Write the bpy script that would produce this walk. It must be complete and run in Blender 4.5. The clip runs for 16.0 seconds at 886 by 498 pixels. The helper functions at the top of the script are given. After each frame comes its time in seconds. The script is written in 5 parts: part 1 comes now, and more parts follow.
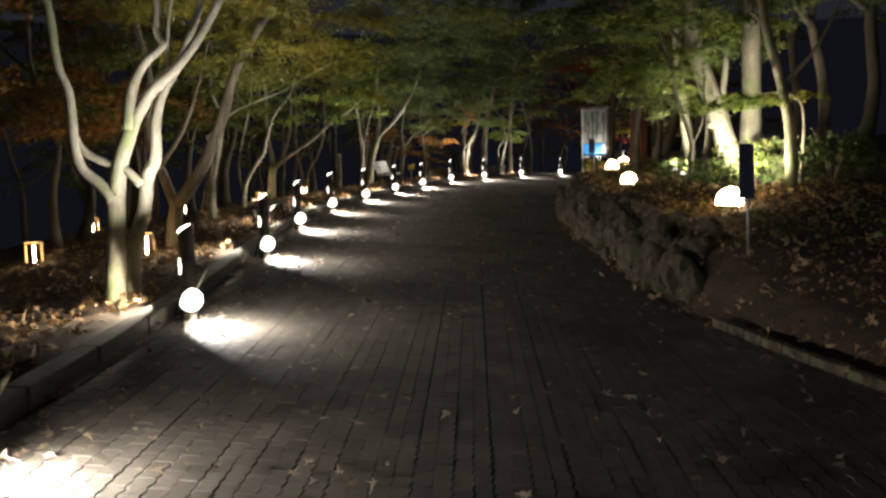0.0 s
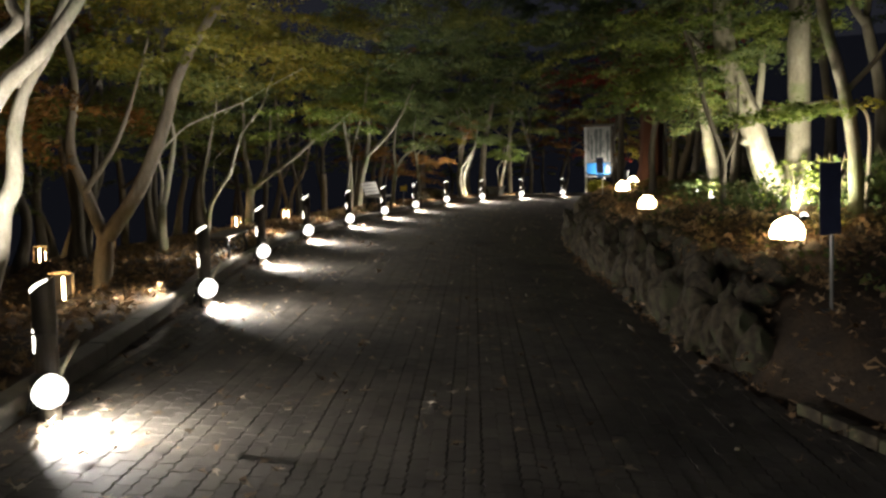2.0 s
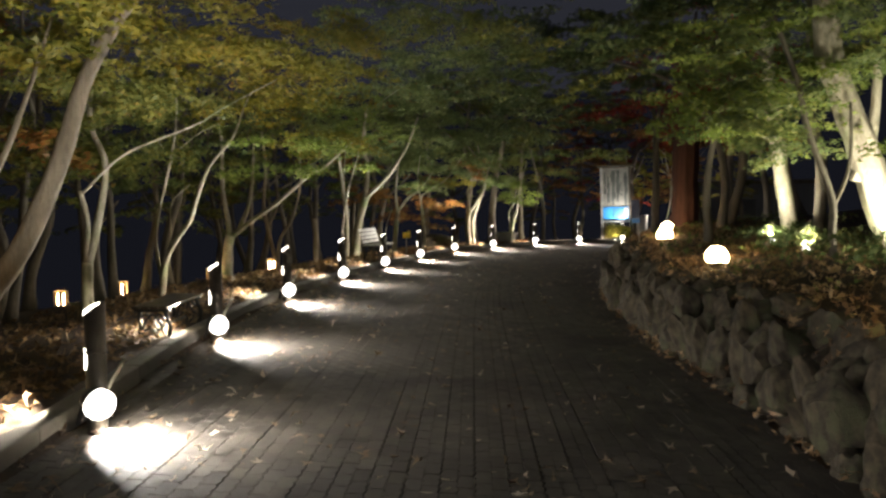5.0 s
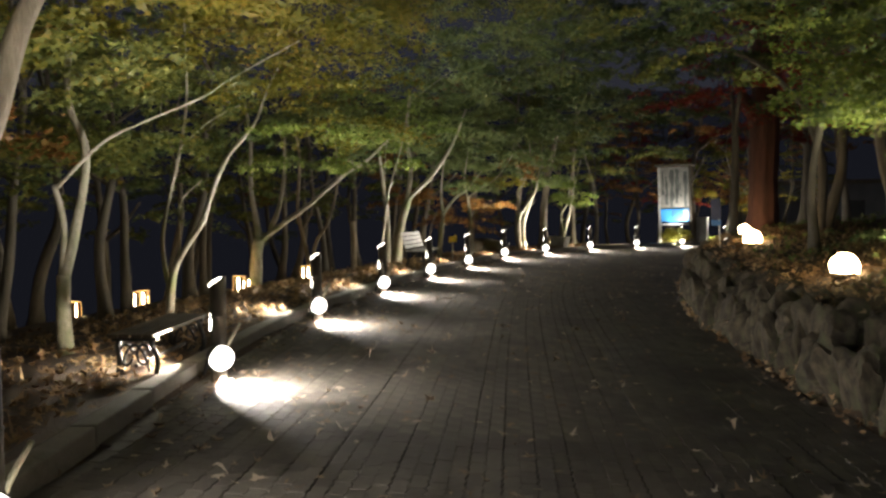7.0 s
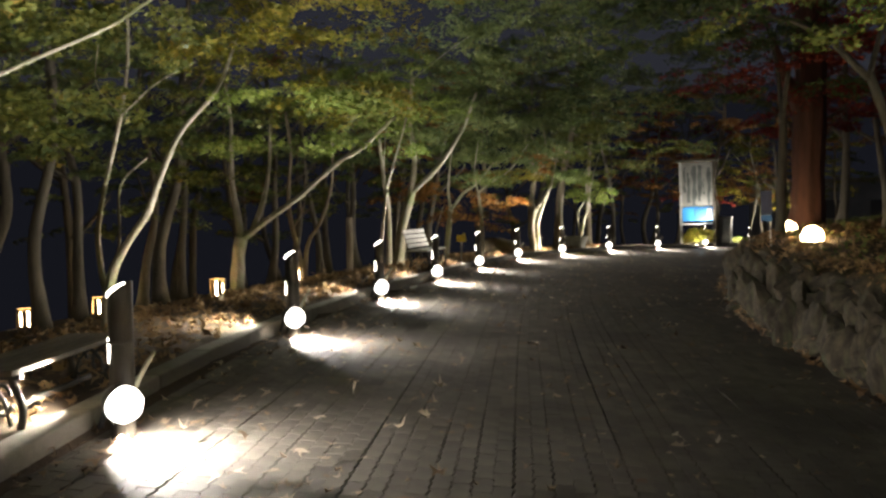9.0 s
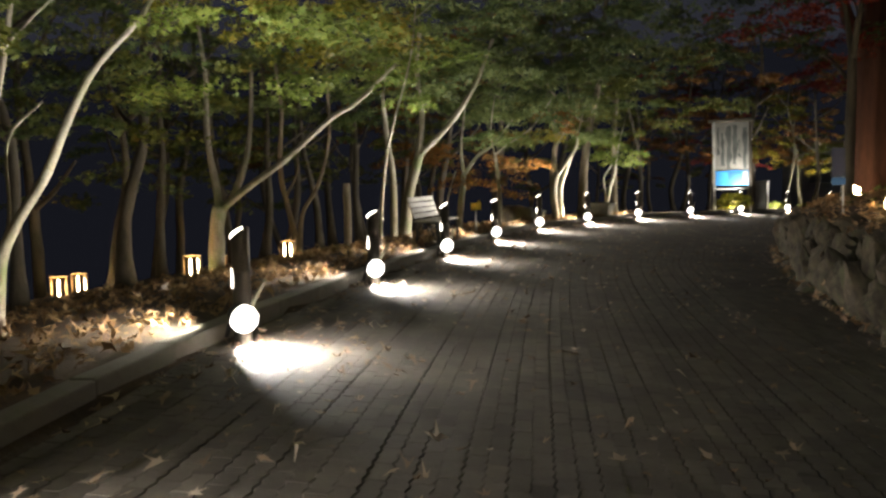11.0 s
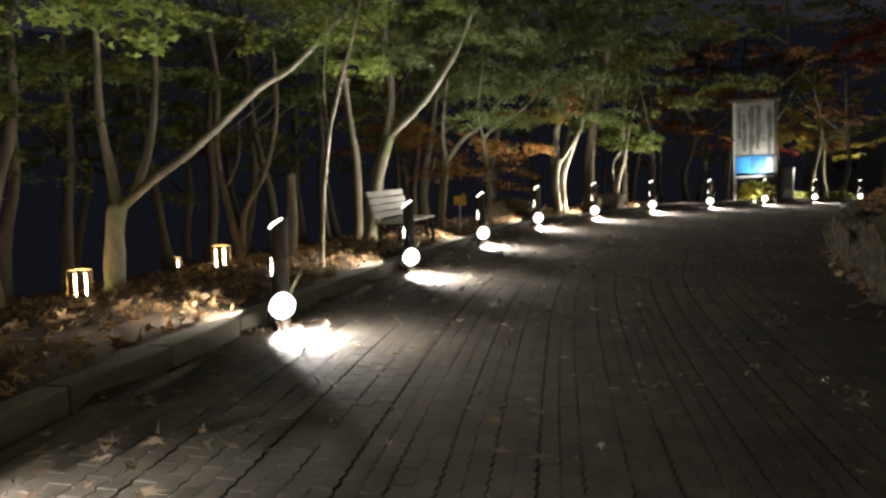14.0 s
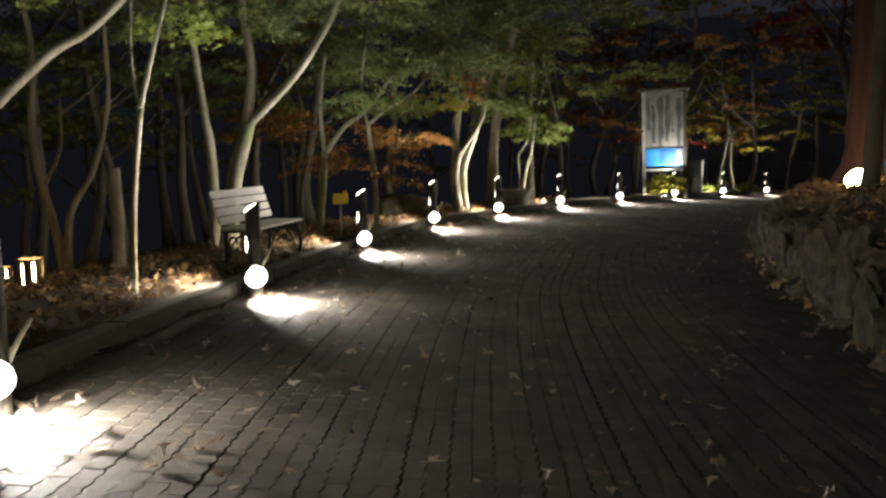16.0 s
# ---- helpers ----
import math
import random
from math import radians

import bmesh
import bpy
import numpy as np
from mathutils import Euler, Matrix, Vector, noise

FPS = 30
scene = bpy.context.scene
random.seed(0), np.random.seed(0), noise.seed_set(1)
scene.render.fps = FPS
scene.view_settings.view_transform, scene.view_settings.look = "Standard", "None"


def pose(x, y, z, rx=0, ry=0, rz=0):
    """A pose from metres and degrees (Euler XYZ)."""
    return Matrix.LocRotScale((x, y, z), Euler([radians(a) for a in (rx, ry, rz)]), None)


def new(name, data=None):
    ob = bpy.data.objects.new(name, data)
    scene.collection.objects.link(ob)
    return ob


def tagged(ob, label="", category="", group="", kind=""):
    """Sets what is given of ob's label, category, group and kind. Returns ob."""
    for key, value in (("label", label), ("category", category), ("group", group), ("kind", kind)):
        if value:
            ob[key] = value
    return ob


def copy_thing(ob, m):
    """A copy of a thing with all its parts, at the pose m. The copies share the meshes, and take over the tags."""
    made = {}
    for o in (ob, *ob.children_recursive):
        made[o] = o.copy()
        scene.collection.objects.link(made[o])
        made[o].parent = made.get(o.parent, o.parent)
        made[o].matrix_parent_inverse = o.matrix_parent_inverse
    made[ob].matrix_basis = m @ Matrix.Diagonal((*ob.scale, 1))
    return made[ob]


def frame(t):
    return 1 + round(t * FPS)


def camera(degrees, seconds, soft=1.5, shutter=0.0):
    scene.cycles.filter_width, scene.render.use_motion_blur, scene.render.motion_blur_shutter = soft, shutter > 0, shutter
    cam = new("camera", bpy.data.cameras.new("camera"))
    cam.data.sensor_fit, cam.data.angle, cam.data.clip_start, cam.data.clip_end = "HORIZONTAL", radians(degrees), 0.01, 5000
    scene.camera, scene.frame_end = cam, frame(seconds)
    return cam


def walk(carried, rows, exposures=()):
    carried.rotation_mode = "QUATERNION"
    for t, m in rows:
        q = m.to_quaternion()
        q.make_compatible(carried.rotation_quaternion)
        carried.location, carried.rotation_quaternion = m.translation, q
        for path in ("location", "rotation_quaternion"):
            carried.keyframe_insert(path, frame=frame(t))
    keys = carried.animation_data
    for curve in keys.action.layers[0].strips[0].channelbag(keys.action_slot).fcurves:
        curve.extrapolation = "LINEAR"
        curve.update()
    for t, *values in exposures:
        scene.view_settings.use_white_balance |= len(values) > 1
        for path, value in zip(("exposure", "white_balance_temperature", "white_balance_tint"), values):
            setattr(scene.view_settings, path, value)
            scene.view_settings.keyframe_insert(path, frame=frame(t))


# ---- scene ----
cam = camera(57.6, 16.0, soft=2.6)
METRES, EYE, TILT, LEAN, TURN = 18.1, 1.5, 0.0, 3.4, 0.0
ROWS = [
    (0.0, 0.0, 0.0, 0.0, 0.41, -7.72, -3.03),
    (0.5, 0.0061, 0.0345, -0.0022, 0.41, -7.27, -3.02),
    (1.0, 0.0073, 0.0646, -0.0017, 0.39, -7.03, -2.99),
    (1.5, 0.0084, 0.0954, -0.0015, 0.36, -6.75, -3.01),
    (2.0, 0.0065, 0.129, -0.0007, 0.31, -6.34, -3.03),
    (2.5, 0.0057, 0.158, -0.0007, 0.3, -6.06, -3.04),
    (3.0, 0.0045, 0.188, -0.0001, 0.19, -5.06, -3.03),
    (3.5, 0.0018, 0.2173, -0.0013, 0.1, -4.22, -3.0),
    (4.0, 0.0004, 0.2504, -0.0028, 0.05, -3.73, -3.02),
    (6.5, -0.0231, 0.406, -0.0062, 2.29, -3.04, -2.92),
    (7.0, -0.0239, 0.4372, -0.0092, 3.17, -3.06, -2.85),
    (7.5, -0.027, 0.4705, -0.0126, 3.24, -2.94, -2.85),
    (8.0, -0.0317, 0.5016, -0.0144, 3.33, -2.89, -2.88),
    (8.5, -0.0332, 0.534, -0.0167, 3.47, -2.8, -2.87),
    (9.0, -0.0333, 0.5645, -0.0195, 3.56, -2.91, -2.89),
    (11.5, -0.0356, 0.7211, -0.0223, 4.95, -5.76, -2.45),
    (12.0, -0.0318, 0.7501, -0.0218, 5.02, -5.94, -2.42),
    (12.5, -0.0289, 0.7793, -0.0215, 5.0, -6.07, -2.37),
    (13.0, -0.0281, 0.8093, -0.0212, 4.98, -6.19, -2.45),
    (13.5, -0.0261, 0.8403, -0.0214, 4.97, -6.23, -2.47),
    (14.0, -0.0231, 0.8723, -0.0196, 4.97, -6.33, -2.45),
    (14.5, -0.017, 0.9039, -0.0192, 4.95, -6.39, -2.42),
    (15.0, -0.0106, 0.9339, -0.0192, 4.84, -6.49, -2.48),
    (15.5, -0.007, 0.9642, -0.0197, 1.74, -6.45, -2.52),
    (16.0, -0.0044, 0.9933, -0.0188, -1.38, -6.62, -2.6),
]
walk(cam, [(t, pose(0, 0, EYE, TILT, LEAN, TURN) @ pose(METRES * x, METRES * y, METRES * z, 90 + pitch, roll, yaw)) for t, x, y, z, yaw, pitch, roll in ROWS],
     exposures=[(0.0, -0.08), (1.0, -0.1), (2.0, -0.26), (2.5, -0.26), (3.0, 0.1), (3.5, 0.2), (4.2, 0.3), (6.4, 0.36), (8.5, 0.52), (9.1, 0.38), (11.5, 0.42), (12.5, 0.3), (13.1, -0.22), (13.6, -0.34), (14.0, 0.06), (14.5, 0.36), (15.1, 0.38), (15.5, 0.18), (16.0, -0.1)])

# ---- world and lamps' colours ----
world = bpy.data.worlds.new("night")
scene.world = world
world.use_nodes = True
world.node_tree.nodes["Background"].inputs[0].default_value = (0.105, 0.11, 0.145, 1)
world.node_tree.nodes["Background"].inputs[1].default_value = 0.155
COOL = (1.0, 0.95, 0.87)
WARM = (1.0, 0.62, 0.26)
FLOOD_W, SLOT_W, MOUTH_W, DOME_E, LANTERN_E = 101.0, 36.0, 88.0, 32.0, 52.0


# ---- materials ----
def nodes_of(name):
    m = bpy.data.materials.new(name)
    m.use_nodes = True
    nt = m.node_tree
    nt.nodes.clear()
    return m, nt, nt.nodes.new("ShaderNodeOutputMaterial")


def ramp(nt, fac, stops):
    r = nt.nodes.new("ShaderNodeValToRGB")
    el = r.color_ramp.elements
    while len(el) < len(stops):
        el.new(0.5)
    for e, (p, c) in zip(el, stops):
        e.position, e.color = p, (*c, 1)
    nt.links.new(fac, r.inputs[0])
    return r.outputs[0]


def noise_tex(nt, scale, detail=6.0, rough=0.6, stretch=(1, 1, 1)):
    tc = nt.nodes.new("ShaderNodeTexCoord")
    mp = nt.nodes.new("ShaderNodeMapping")
    mp.inputs["Scale"].default_value = stretch
    nt.links.new(tc.outputs["Object"], mp.inputs[0])
    n = nt.nodes.new("ShaderNodeTexNoise")
    n.inputs["Scale"].default_value, n.inputs["Detail"].default_value, n.inputs["Roughness"].default_value = scale, detail, rough
    nt.links.new(mp.outputs[0], n.inputs["Vector"])
    return n.outputs[0]


def mixed(nt, fac, a, b, kind="MIX"):
    m = nt.nodes.new("ShaderNodeMix")
    m.data_type, m.blend_type = "RGBA", kind
    if isinstance(fac, float):
        m.inputs[0].default_value = fac
    else:
        nt.links.new(fac, m.inputs[0])
    for s, i in ((a, 6), (b, 7)):
        if isinstance(s, tuple):
            m.inputs[i].default_value = (*s, 1)
        else:
            nt.links.new(s, m.inputs[i])
    return m.outputs[2]


def surface(name, stops, scale=6.0, fine=60.0, rough=0.85, bump=0.3, metal=0.0, stretch=(1, 1, 1), vary=None, stain=None, stain_scale=1.3):
    """Two scales of grain, an optional variation per piece or island, and optional stains."""
    m, nt, out = nodes_of(name)
    big = noise_tex(nt, scale, 5, 0.6, stretch)
    small = noise_tex(nt, fine, 4, 0.7, stretch)
    col = ramp(nt, big, stops)
    col = mixed(nt, 0.55, col, ramp(nt, small, [(0.3, (0.55, 0.55, 0.55)), (0.7, (1.25, 1.25, 1.25))]), "MULTIPLY")
    if vary:
        src = nt.nodes.new("ShaderNodeObjectInfo").outputs["Random"] if vary == "object" else nt.nodes.new("ShaderNodeNewGeometry").outputs["Random Per Island"]
        col = mixed(nt, 0.8, col, ramp(nt, src, [(0.0, (0.74, 0.73, 0.71)), (0.5, (1.0, 0.985, 0.97)), (1.0, (1.18, 1.16, 1.13))]), "MULTIPLY")
    if stain:
        s = ramp(nt, noise_tex(nt, stain_scale, 7, 0.65), [(0.48, (0, 0, 0)), (0.66, (1, 1, 1))])
        col = mixed(nt, s, col, stain)
    p = nt.nodes.new("ShaderNodeBsdfPrincipled")
    nt.links.new(col, p.inputs["Base Color"])
    p.inputs["Roughness"].default_value, p.inputs["Metallic"].default_value = rough, metal
    b = nt.nodes.new("ShaderNodeBump")
    b.inputs["Strength"].default_value, b.inputs["Distance"].default_value = bump, 0.02
    nt.links.new(small, b.inputs["Height"])
    nt.links.new(b.outputs[0], p.inputs["Normal"])
    nt.links.new(p.outputs[0], out.inputs[0])
    return m


def leafy(name, stops, through_light=0.38, rough_gloss=0.012):
    """Thin leaves: a colour for each leaf, light passing partly through."""
    m, nt, out = nodes_of(name)
    rnd = nt.nodes.new("ShaderNodeNewGeometry").outputs["Random Per Island"]
    big = noise_tex(nt, 0.9, 3, 0.5)
    add = nt.nodes.new("ShaderNodeMath")
    add.operation = "MULTIPLY_ADD"
    nt.links.new(rnd, add.inputs[0])
    add.inputs[1].default_value = 0.55
    sub = nt.nodes.new("ShaderNodeMath")
    sub.operation = "MULTIPLY_ADD"
    nt.links.new(big, sub.inputs[0])
    sub.inputs[1].default_value, sub.inputs[2].default_value = 1.2, -0.38
    nt.links.new(sub.outputs[0], add.inputs[2])
    col = ramp(nt, add.outputs[0], stops)
    d, t, g = (nt.nodes.new("ShaderNodeBsdf" + k) for k in ("Diffuse", "Translucent", "Glossy"))
    for s in (d, t):
        nt.links.new(col, s.inputs[0])
    g.inputs["Roughness"].default_value = 0.45
    a, b = nt.nodes.new("ShaderNodeMixShader"), nt.nodes.new("ShaderNodeMixShader")
    a.inputs[0].default_value, b.inputs[0].default_value = through_light, rough_gloss
    nt.links.new(d.outputs[0], a.inputs[1])
    nt.links.new(t.outputs[0], a.inputs[2])
    nt.links.new(a.outputs[0], b.inputs[1])
    nt.links.new(g.outputs[0], b.inputs[2])
    nt.links.new(b.outputs[0], out.inputs[0])
    return m


def glowing(name, colour, strength):
    m, nt, out = nodes_of(name)
    e = nt.nodes.new("ShaderNodeEmission")
    e.inputs[0].default_value, e.inputs[1].default_value = (*colour, 1), strength
    nt.links.new(e.outputs[0], out.inputs[0])
    return m


PAVER = surface("concrete_paver", [(0.3, (0.086, 0.073, 0.058)), (0.7, (0.152, 0.133, 0.107))], 3.0, 90, 0.72, 0.4, vary="island", stain=(0.056, 0.047, 0.038), stain_scale=0.7)
PAVER_ONE = surface("concrete_paver_single", [(0.3, (0.086, 0.073, 0.058)), (0.7, (0.152, 0.133, 0.107))], 3.0, 90, 0.72, 0.4, vary="object")
SOIL = surface("leaf_strewn_soil", [(0.3, (0.035, 0.026, 0.018)), (0.55, (0.075, 0.05, 0.03)), (0.75, (0.12, 0.075, 0.04))], 2.5, 22, 0.95, 0.9)
KERB = surface("kerb_stone", [(0.3, (0.15, 0.143, 0.13)), (0.7, (0.27, 0.258, 0.235))], 2.0, 70, 0.8, 0.35, vary="object", stain=(0.12, 0.115, 0.09), stain_scale=2.0)
ROCK = surface("rough_rock", [(0.3, (0.022, 0.017, 0.011)), (0.5, (0.07, 0.055, 0.035)), (0.72, (0.15, 0.118, 0.076))], 3.6, 26, 0.9, 0.9, vary="object", stain=(0.075, 0.085, 0.04), stain_scale=1.6)
BARK_PALE = surface("pale_maple_bark", [(0.3, (0.208, 0.180, 0.132)), (0.7, (0.400, 0.360, 0.280))], 5, 40, 0.85, 0.6, stretch=(1, 1, 0.35), stain=(0.16, 0.18, 0.08), stain_scale=1.7)
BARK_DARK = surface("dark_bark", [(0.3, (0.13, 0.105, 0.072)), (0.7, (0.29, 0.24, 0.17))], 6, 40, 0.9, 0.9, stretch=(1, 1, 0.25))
# the wood's dimness put into dark bark's colour; also the board's dark timber
BARK_DIM = surface("dimmed_dark_bark", [(0.3, (0.05, 0.042, 0.03)), (0.7, (0.115, 0.098, 0.07))], 6, 40, 0.9, 0.9, stretch=(1, 1, 0.25))
BARK_RED = surface("red_brown_bark", [(0.3, (0.05, 0.021, 0.013)), (0.7, (0.11, 0.043, 0.027))], 7, 40, 0.9, 0.9, stretch=(1, 1, 0.12))
BAMBOO = surface("weathered_dark_bamboo", [(0.3, (0.022, 0.018, 0.014)), (0.7, (0.055, 0.046, 0.034))], 8, 50, 0.6, 0.3, stretch=(1, 1, 0.2))
BAMBOO_WARM = surface("split_bamboo", [(0.3, (0.12, 0.085, 0.045)), (0.7, (0.22, 0.155, 0.085))], 8, 50, 0.6, 0.3, stretch=(1, 1, 0.2))
BLACK = surface("black_painted_metal", [(0.3, (0.02, 0.02, 0.022)), (0.7, (0.04, 0.04, 0.042))], 12, 90, 0.45, 0.15)
IRON = surface("grey_cast_iron", [(0.3, (0.035, 0.035, 0.035)), (0.7, (0.085, 0.082, 0.078))], 12, 90, 0.55, 0.3, metal=0.2)
PLANK = surface("weathered_plank", [(0.3, (0.085, 0.066, 0.048)), (0.7, (0.155, 0.125, 0.095))], 4, 40, 0.7, 0.4, stretch=(6, 0.6, 6))
PALE_PLANK = surface("pale_grey_plank", [(0.3, (0.50, 0.47, 0.42)), (0.7, (0.66, 0.63, 0.57))], 4, 40, 0.6, 0.3, stretch=(6, 0.6, 6))
CONCRETE = surface("pale_concrete", [(0.3, (0.34, 0.33, 0.30)), (0.7, (0.50, 0.48, 0.44))], 3, 50, 0.9, 0.5, stain=(0.2, 0.19, 0.16))
STEEL = surface("galvanised_steel", [(0.3, (0.40, 0.40, 0.40)), (0.7, (0.55, 0.55, 0.55))], 8, 60, 0.4, 0.1, metal=0.6)
YELLOW = surface("yellow_sign_paint", [(0.3, (0.62, 0.42, 0.02)), (0.7, (0.74, 0.52, 0.04))], 6, 60, 0.5, 0.1)
NAVY = surface("navy_sign_face", [(0.3, (0.012, 0.016, 0.045)), (0.7, (0.022, 0.03, 0.075))], 5, 60, 0.5, 0.1)
WHITE = surface("dull_white_panel", [(0.3, (0.42, 0.41, 0.38)), (0.7, (0.58, 0.57, 0.53))], 3, 40, 0.6, 0.15, stain=(0.22, 0.22, 0.20))
BLUE = surface("bright_blue_panel", [(0.3, (0.03, 0.22, 0.56)), (0.7, (0.05, 0.30, 0.68))], 2, 40, 0.5, 0.1)
BLUE_DARK = surface("dark_blue_panel", [(0.3, (0.02, 0.09, 0.26)), (0.7, (0.03, 0.13, 0.34))], 2, 40, 0.5, 0.1)
GREY_PRINT = surface("dark_grey_print", [(0.3, (0.05, 0.055, 0.05)), (0.7, (0.12, 0.13, 0.12))], 3, 40, 0.5, 0.1)
MID_PRINT = surface("mid_grey_print", [(0.3, (0.19, 0.185, 0.165)), (0.7, (0.29, 0.28, 0.25))], 3, 40, 0.5, 0.1)
WALL_FAR = surface("far_plaster", [(0.3, (0.20, 0.20, 0.20)), (0.7, (0.28, 0.28, 0.27))], 1, 20, 0.9, 0.2)
FLOOD_GLOW = glowing("flood_lens_glow", COOL, 4.5)
SLOT_GLOW = glowing("bollard_inner_glow", (1.0, 0.93, 0.80), 7.0)
LANTERN_GLOW = glowing("lantern_inner_glow", (1.0, 0.72, 0.36), LANTERN_E)
DOME_GLOW = glowing("dome_glow", (1.0, 0.70, 0.34), DOME_E)
GREEN = [(0.0, (0.055, 0.08, 0.034)), (0.35, (0.10, 0.138, 0.05)), (0.7, (0.155, 0.18, 0.06)), (1.0, (0.25, 0.235, 0.075))]
LEAF_GREEN = leafy("green_maple_leaves", GREEN)
LEAF_DEEP = leafy("deep_green_leaves", [(0.0, (0.034, 0.054, 0.024)), (0.4, (0.06, 0.086, 0.032)), (0.75, (0.098, 0.114, 0.04)), (1.0, (0.15, 0.125, 0.045))])
LEAF_FRESH = leafy("fresh_green_leaves", [(0.0, (0.08, 0.12, 0.026)), (0.5, (0.15, 0.19, 0.04)), (1.0, (0.26, 0.27, 0.06))])
LEAF_YELLOW = leafy("yellowing_maple_leaves", [(0.0, (0.085, 0.102, 0.02)), (0.35, (0.145, 0.14, 0.021)), (0.7, (0.205, 0.17, 0.024)), (1.0, (0.26, 0.165, 0.026))])
LEAF_OLIVE = leafy("olive_maple_leaves", [(0.0, (0.052, 0.072, 0.022)), (0.4, (0.10, 0.118, 0.03)), (0.75, (0.165, 0.16, 0.036)), (1.0, (0.25, 0.16, 0.038))])
LEAF_RUST = leafy("rust_red_maple_leaves", [(0.0, (0.07, 0.055, 0.015)), (0.4, (0.16, 0.088, 0.024)), (0.75, (0.22, 0.098, 0.026)), (1.0, (0.28, 0.135, 0.03))])
LEAF_RED = leafy("dark_red_leaves", [(0.0, (0.06, 0.02, 0.012)), (0.5, (0.16, 0.025, 0.018)), (1.0, (0.26, 0.05, 0.022))])
LITTER = leafy("fallen_brown_leaves", [(0.0, (0.09, 0.052, 0.026)), (0.35, (0.22, 0.135, 0.068)), (0.7, (0.38, 0.25, 0.135)), (1.0, (0.54, 0.41, 0.25))], 0.1, 0.05)
LITTER_ROAD = leafy("pale_fallen_leaves", [(0.0, (0.09, 0.055, 0.035)), (0.45, (0.27, 0.19, 0.12)), (1.0, (0.66, 0.58, 0.46))], 0.1, 0.06)
GRASS = leafy("low_green_plants", GREEN, 0.3)


# ---- small builders ----
def mesh_of(name, verts, faces, material, smooth=False):
    me = bpy.data.meshes.new(name)
    me.from_pydata([tuple(v) for v in verts], [], faces)
    me.materials.append(material)
    if smooth:
        me.polygons.foreach_set("use_smooth", [True] * len(me.polygons))
    me.update()
    return me


def part(name, data, material=None, parent=None, label="", smooth=False):
    """Links a bmesh, a (verts, faces) pair or a mesh as one object under parent."""
    if isinstance(data, bmesh.types.BMesh):
        me = bpy.data.meshes.new(name)
        data.to_mesh(me)
        data.free()
        me.materials.append(material)
        if smooth:
            me.polygons.foreach_set("use_smooth", [True] * len(me.polygons))
    elif isinstance(data, tuple):
        me = mesh_of(name, data[0], data[1], material, smooth)
    else:
        me = data
    ob = new(name, me)
    if parent:
        ob.parent = parent
    if label:
        tagged(ob, label)
    return ob


def thing(name, m, label, category, group="", kind=""):
    ob = new(name)
    ob.empty_display_size = 0.1
    ob.matrix_basis = m
    return tagged(ob, label, category, group, kind)


def box(sx, sy, sz, at=(0, 0, 0), bevel=0.0, turn=None):
    bm = bmesh.new()
    bmesh.ops.create_cube(bm, size=1, matrix=Matrix.Diagonal((sx, sy, sz, 1)))
    if bevel:
        bmesh.ops.bevel(bm, geom=bm.edges[:], offset=bevel, segments=2, profile=0.6, affect="EDGES")
    bmesh.ops.transform(bm, matrix=Matrix.Translation(at) @ (turn or Matrix()), verts=bm.verts)
    return bm


def curve_points(points, per=5):
    """Catmull-Rom through the points."""
    p = [Vector(q) for q in points]
    p = [2 * p[0] - p[1]] + p + [2 * p[-1] - p[-2]]
    out = []
    for i in range(1, len(p) - 2):
        for k in range(per):
            t = k / per
            a, b, c, d = p[i - 1:i + 3]
            out.append(0.5 * ((2 * b) + (c - a) * t + (2 * a - 5 * b + 4 * c - d) * t * t + (3 * b - a - 3 * c + d) * t ** 3))
    return out + [p[-2]]


def tube(points, r0, r1, seg=9, per=5, lumps=0.08, flare=0.0, seed=0, ridge=0.0):
    """A tapered, slightly lumpy round limb along a smooth line, with closed ends."""
    line = curve_points(points, per)
    verts, faces = [], []
    n = len(line)
    for i, c in enumerate(line):
        d = (line[min(i + 1, n - 1)] - line[max(i - 1, 0)]).normalized()
        u = d.cross(Vector((0.31, 0.95, 0.05))).normalized()
        w = d.cross(u)
        f = i / (n - 1)
        r = r0 + (r1 - r0) * f ** 0.8 + flare * max(0, 1 - f * 6) ** 2
        for k in range(seg):
            a = 2 * math.pi * k / seg
            q = u * math.cos(a) + w * math.sin(a)
            bump = 1 + lumps * noise.noise(Vector((seed * 7.1, 0, 0)) + c * 2.3 + q * 0.8) + 0.5 * lumps * noise.noise(c * 9 + q * 3)
            bump += ridge * (math.sin(a * 9 + 1.5 * noise.noise(c * 0.9)) + 0.6 * math.sin(a * 17 + 2 * noise.noise(c * 1.3)))
            if flare:
                bump += 0.25 * max(0, 1 - f * 7) * math.sin(a * 3 + seed)
            verts.append(c + q * r * bump)
        if i:
            for k in range(seg):
                a, b = (i - 1) * seg + k, (i - 1) * seg + (k + 1) % seg
                faces.append((a, b, b + seg, a + seg))
    faces.append(tuple(range(seg - 1, -1, -1)))
    faces.append(tuple(range((n - 1) * seg, n * seg)))
    return verts, faces


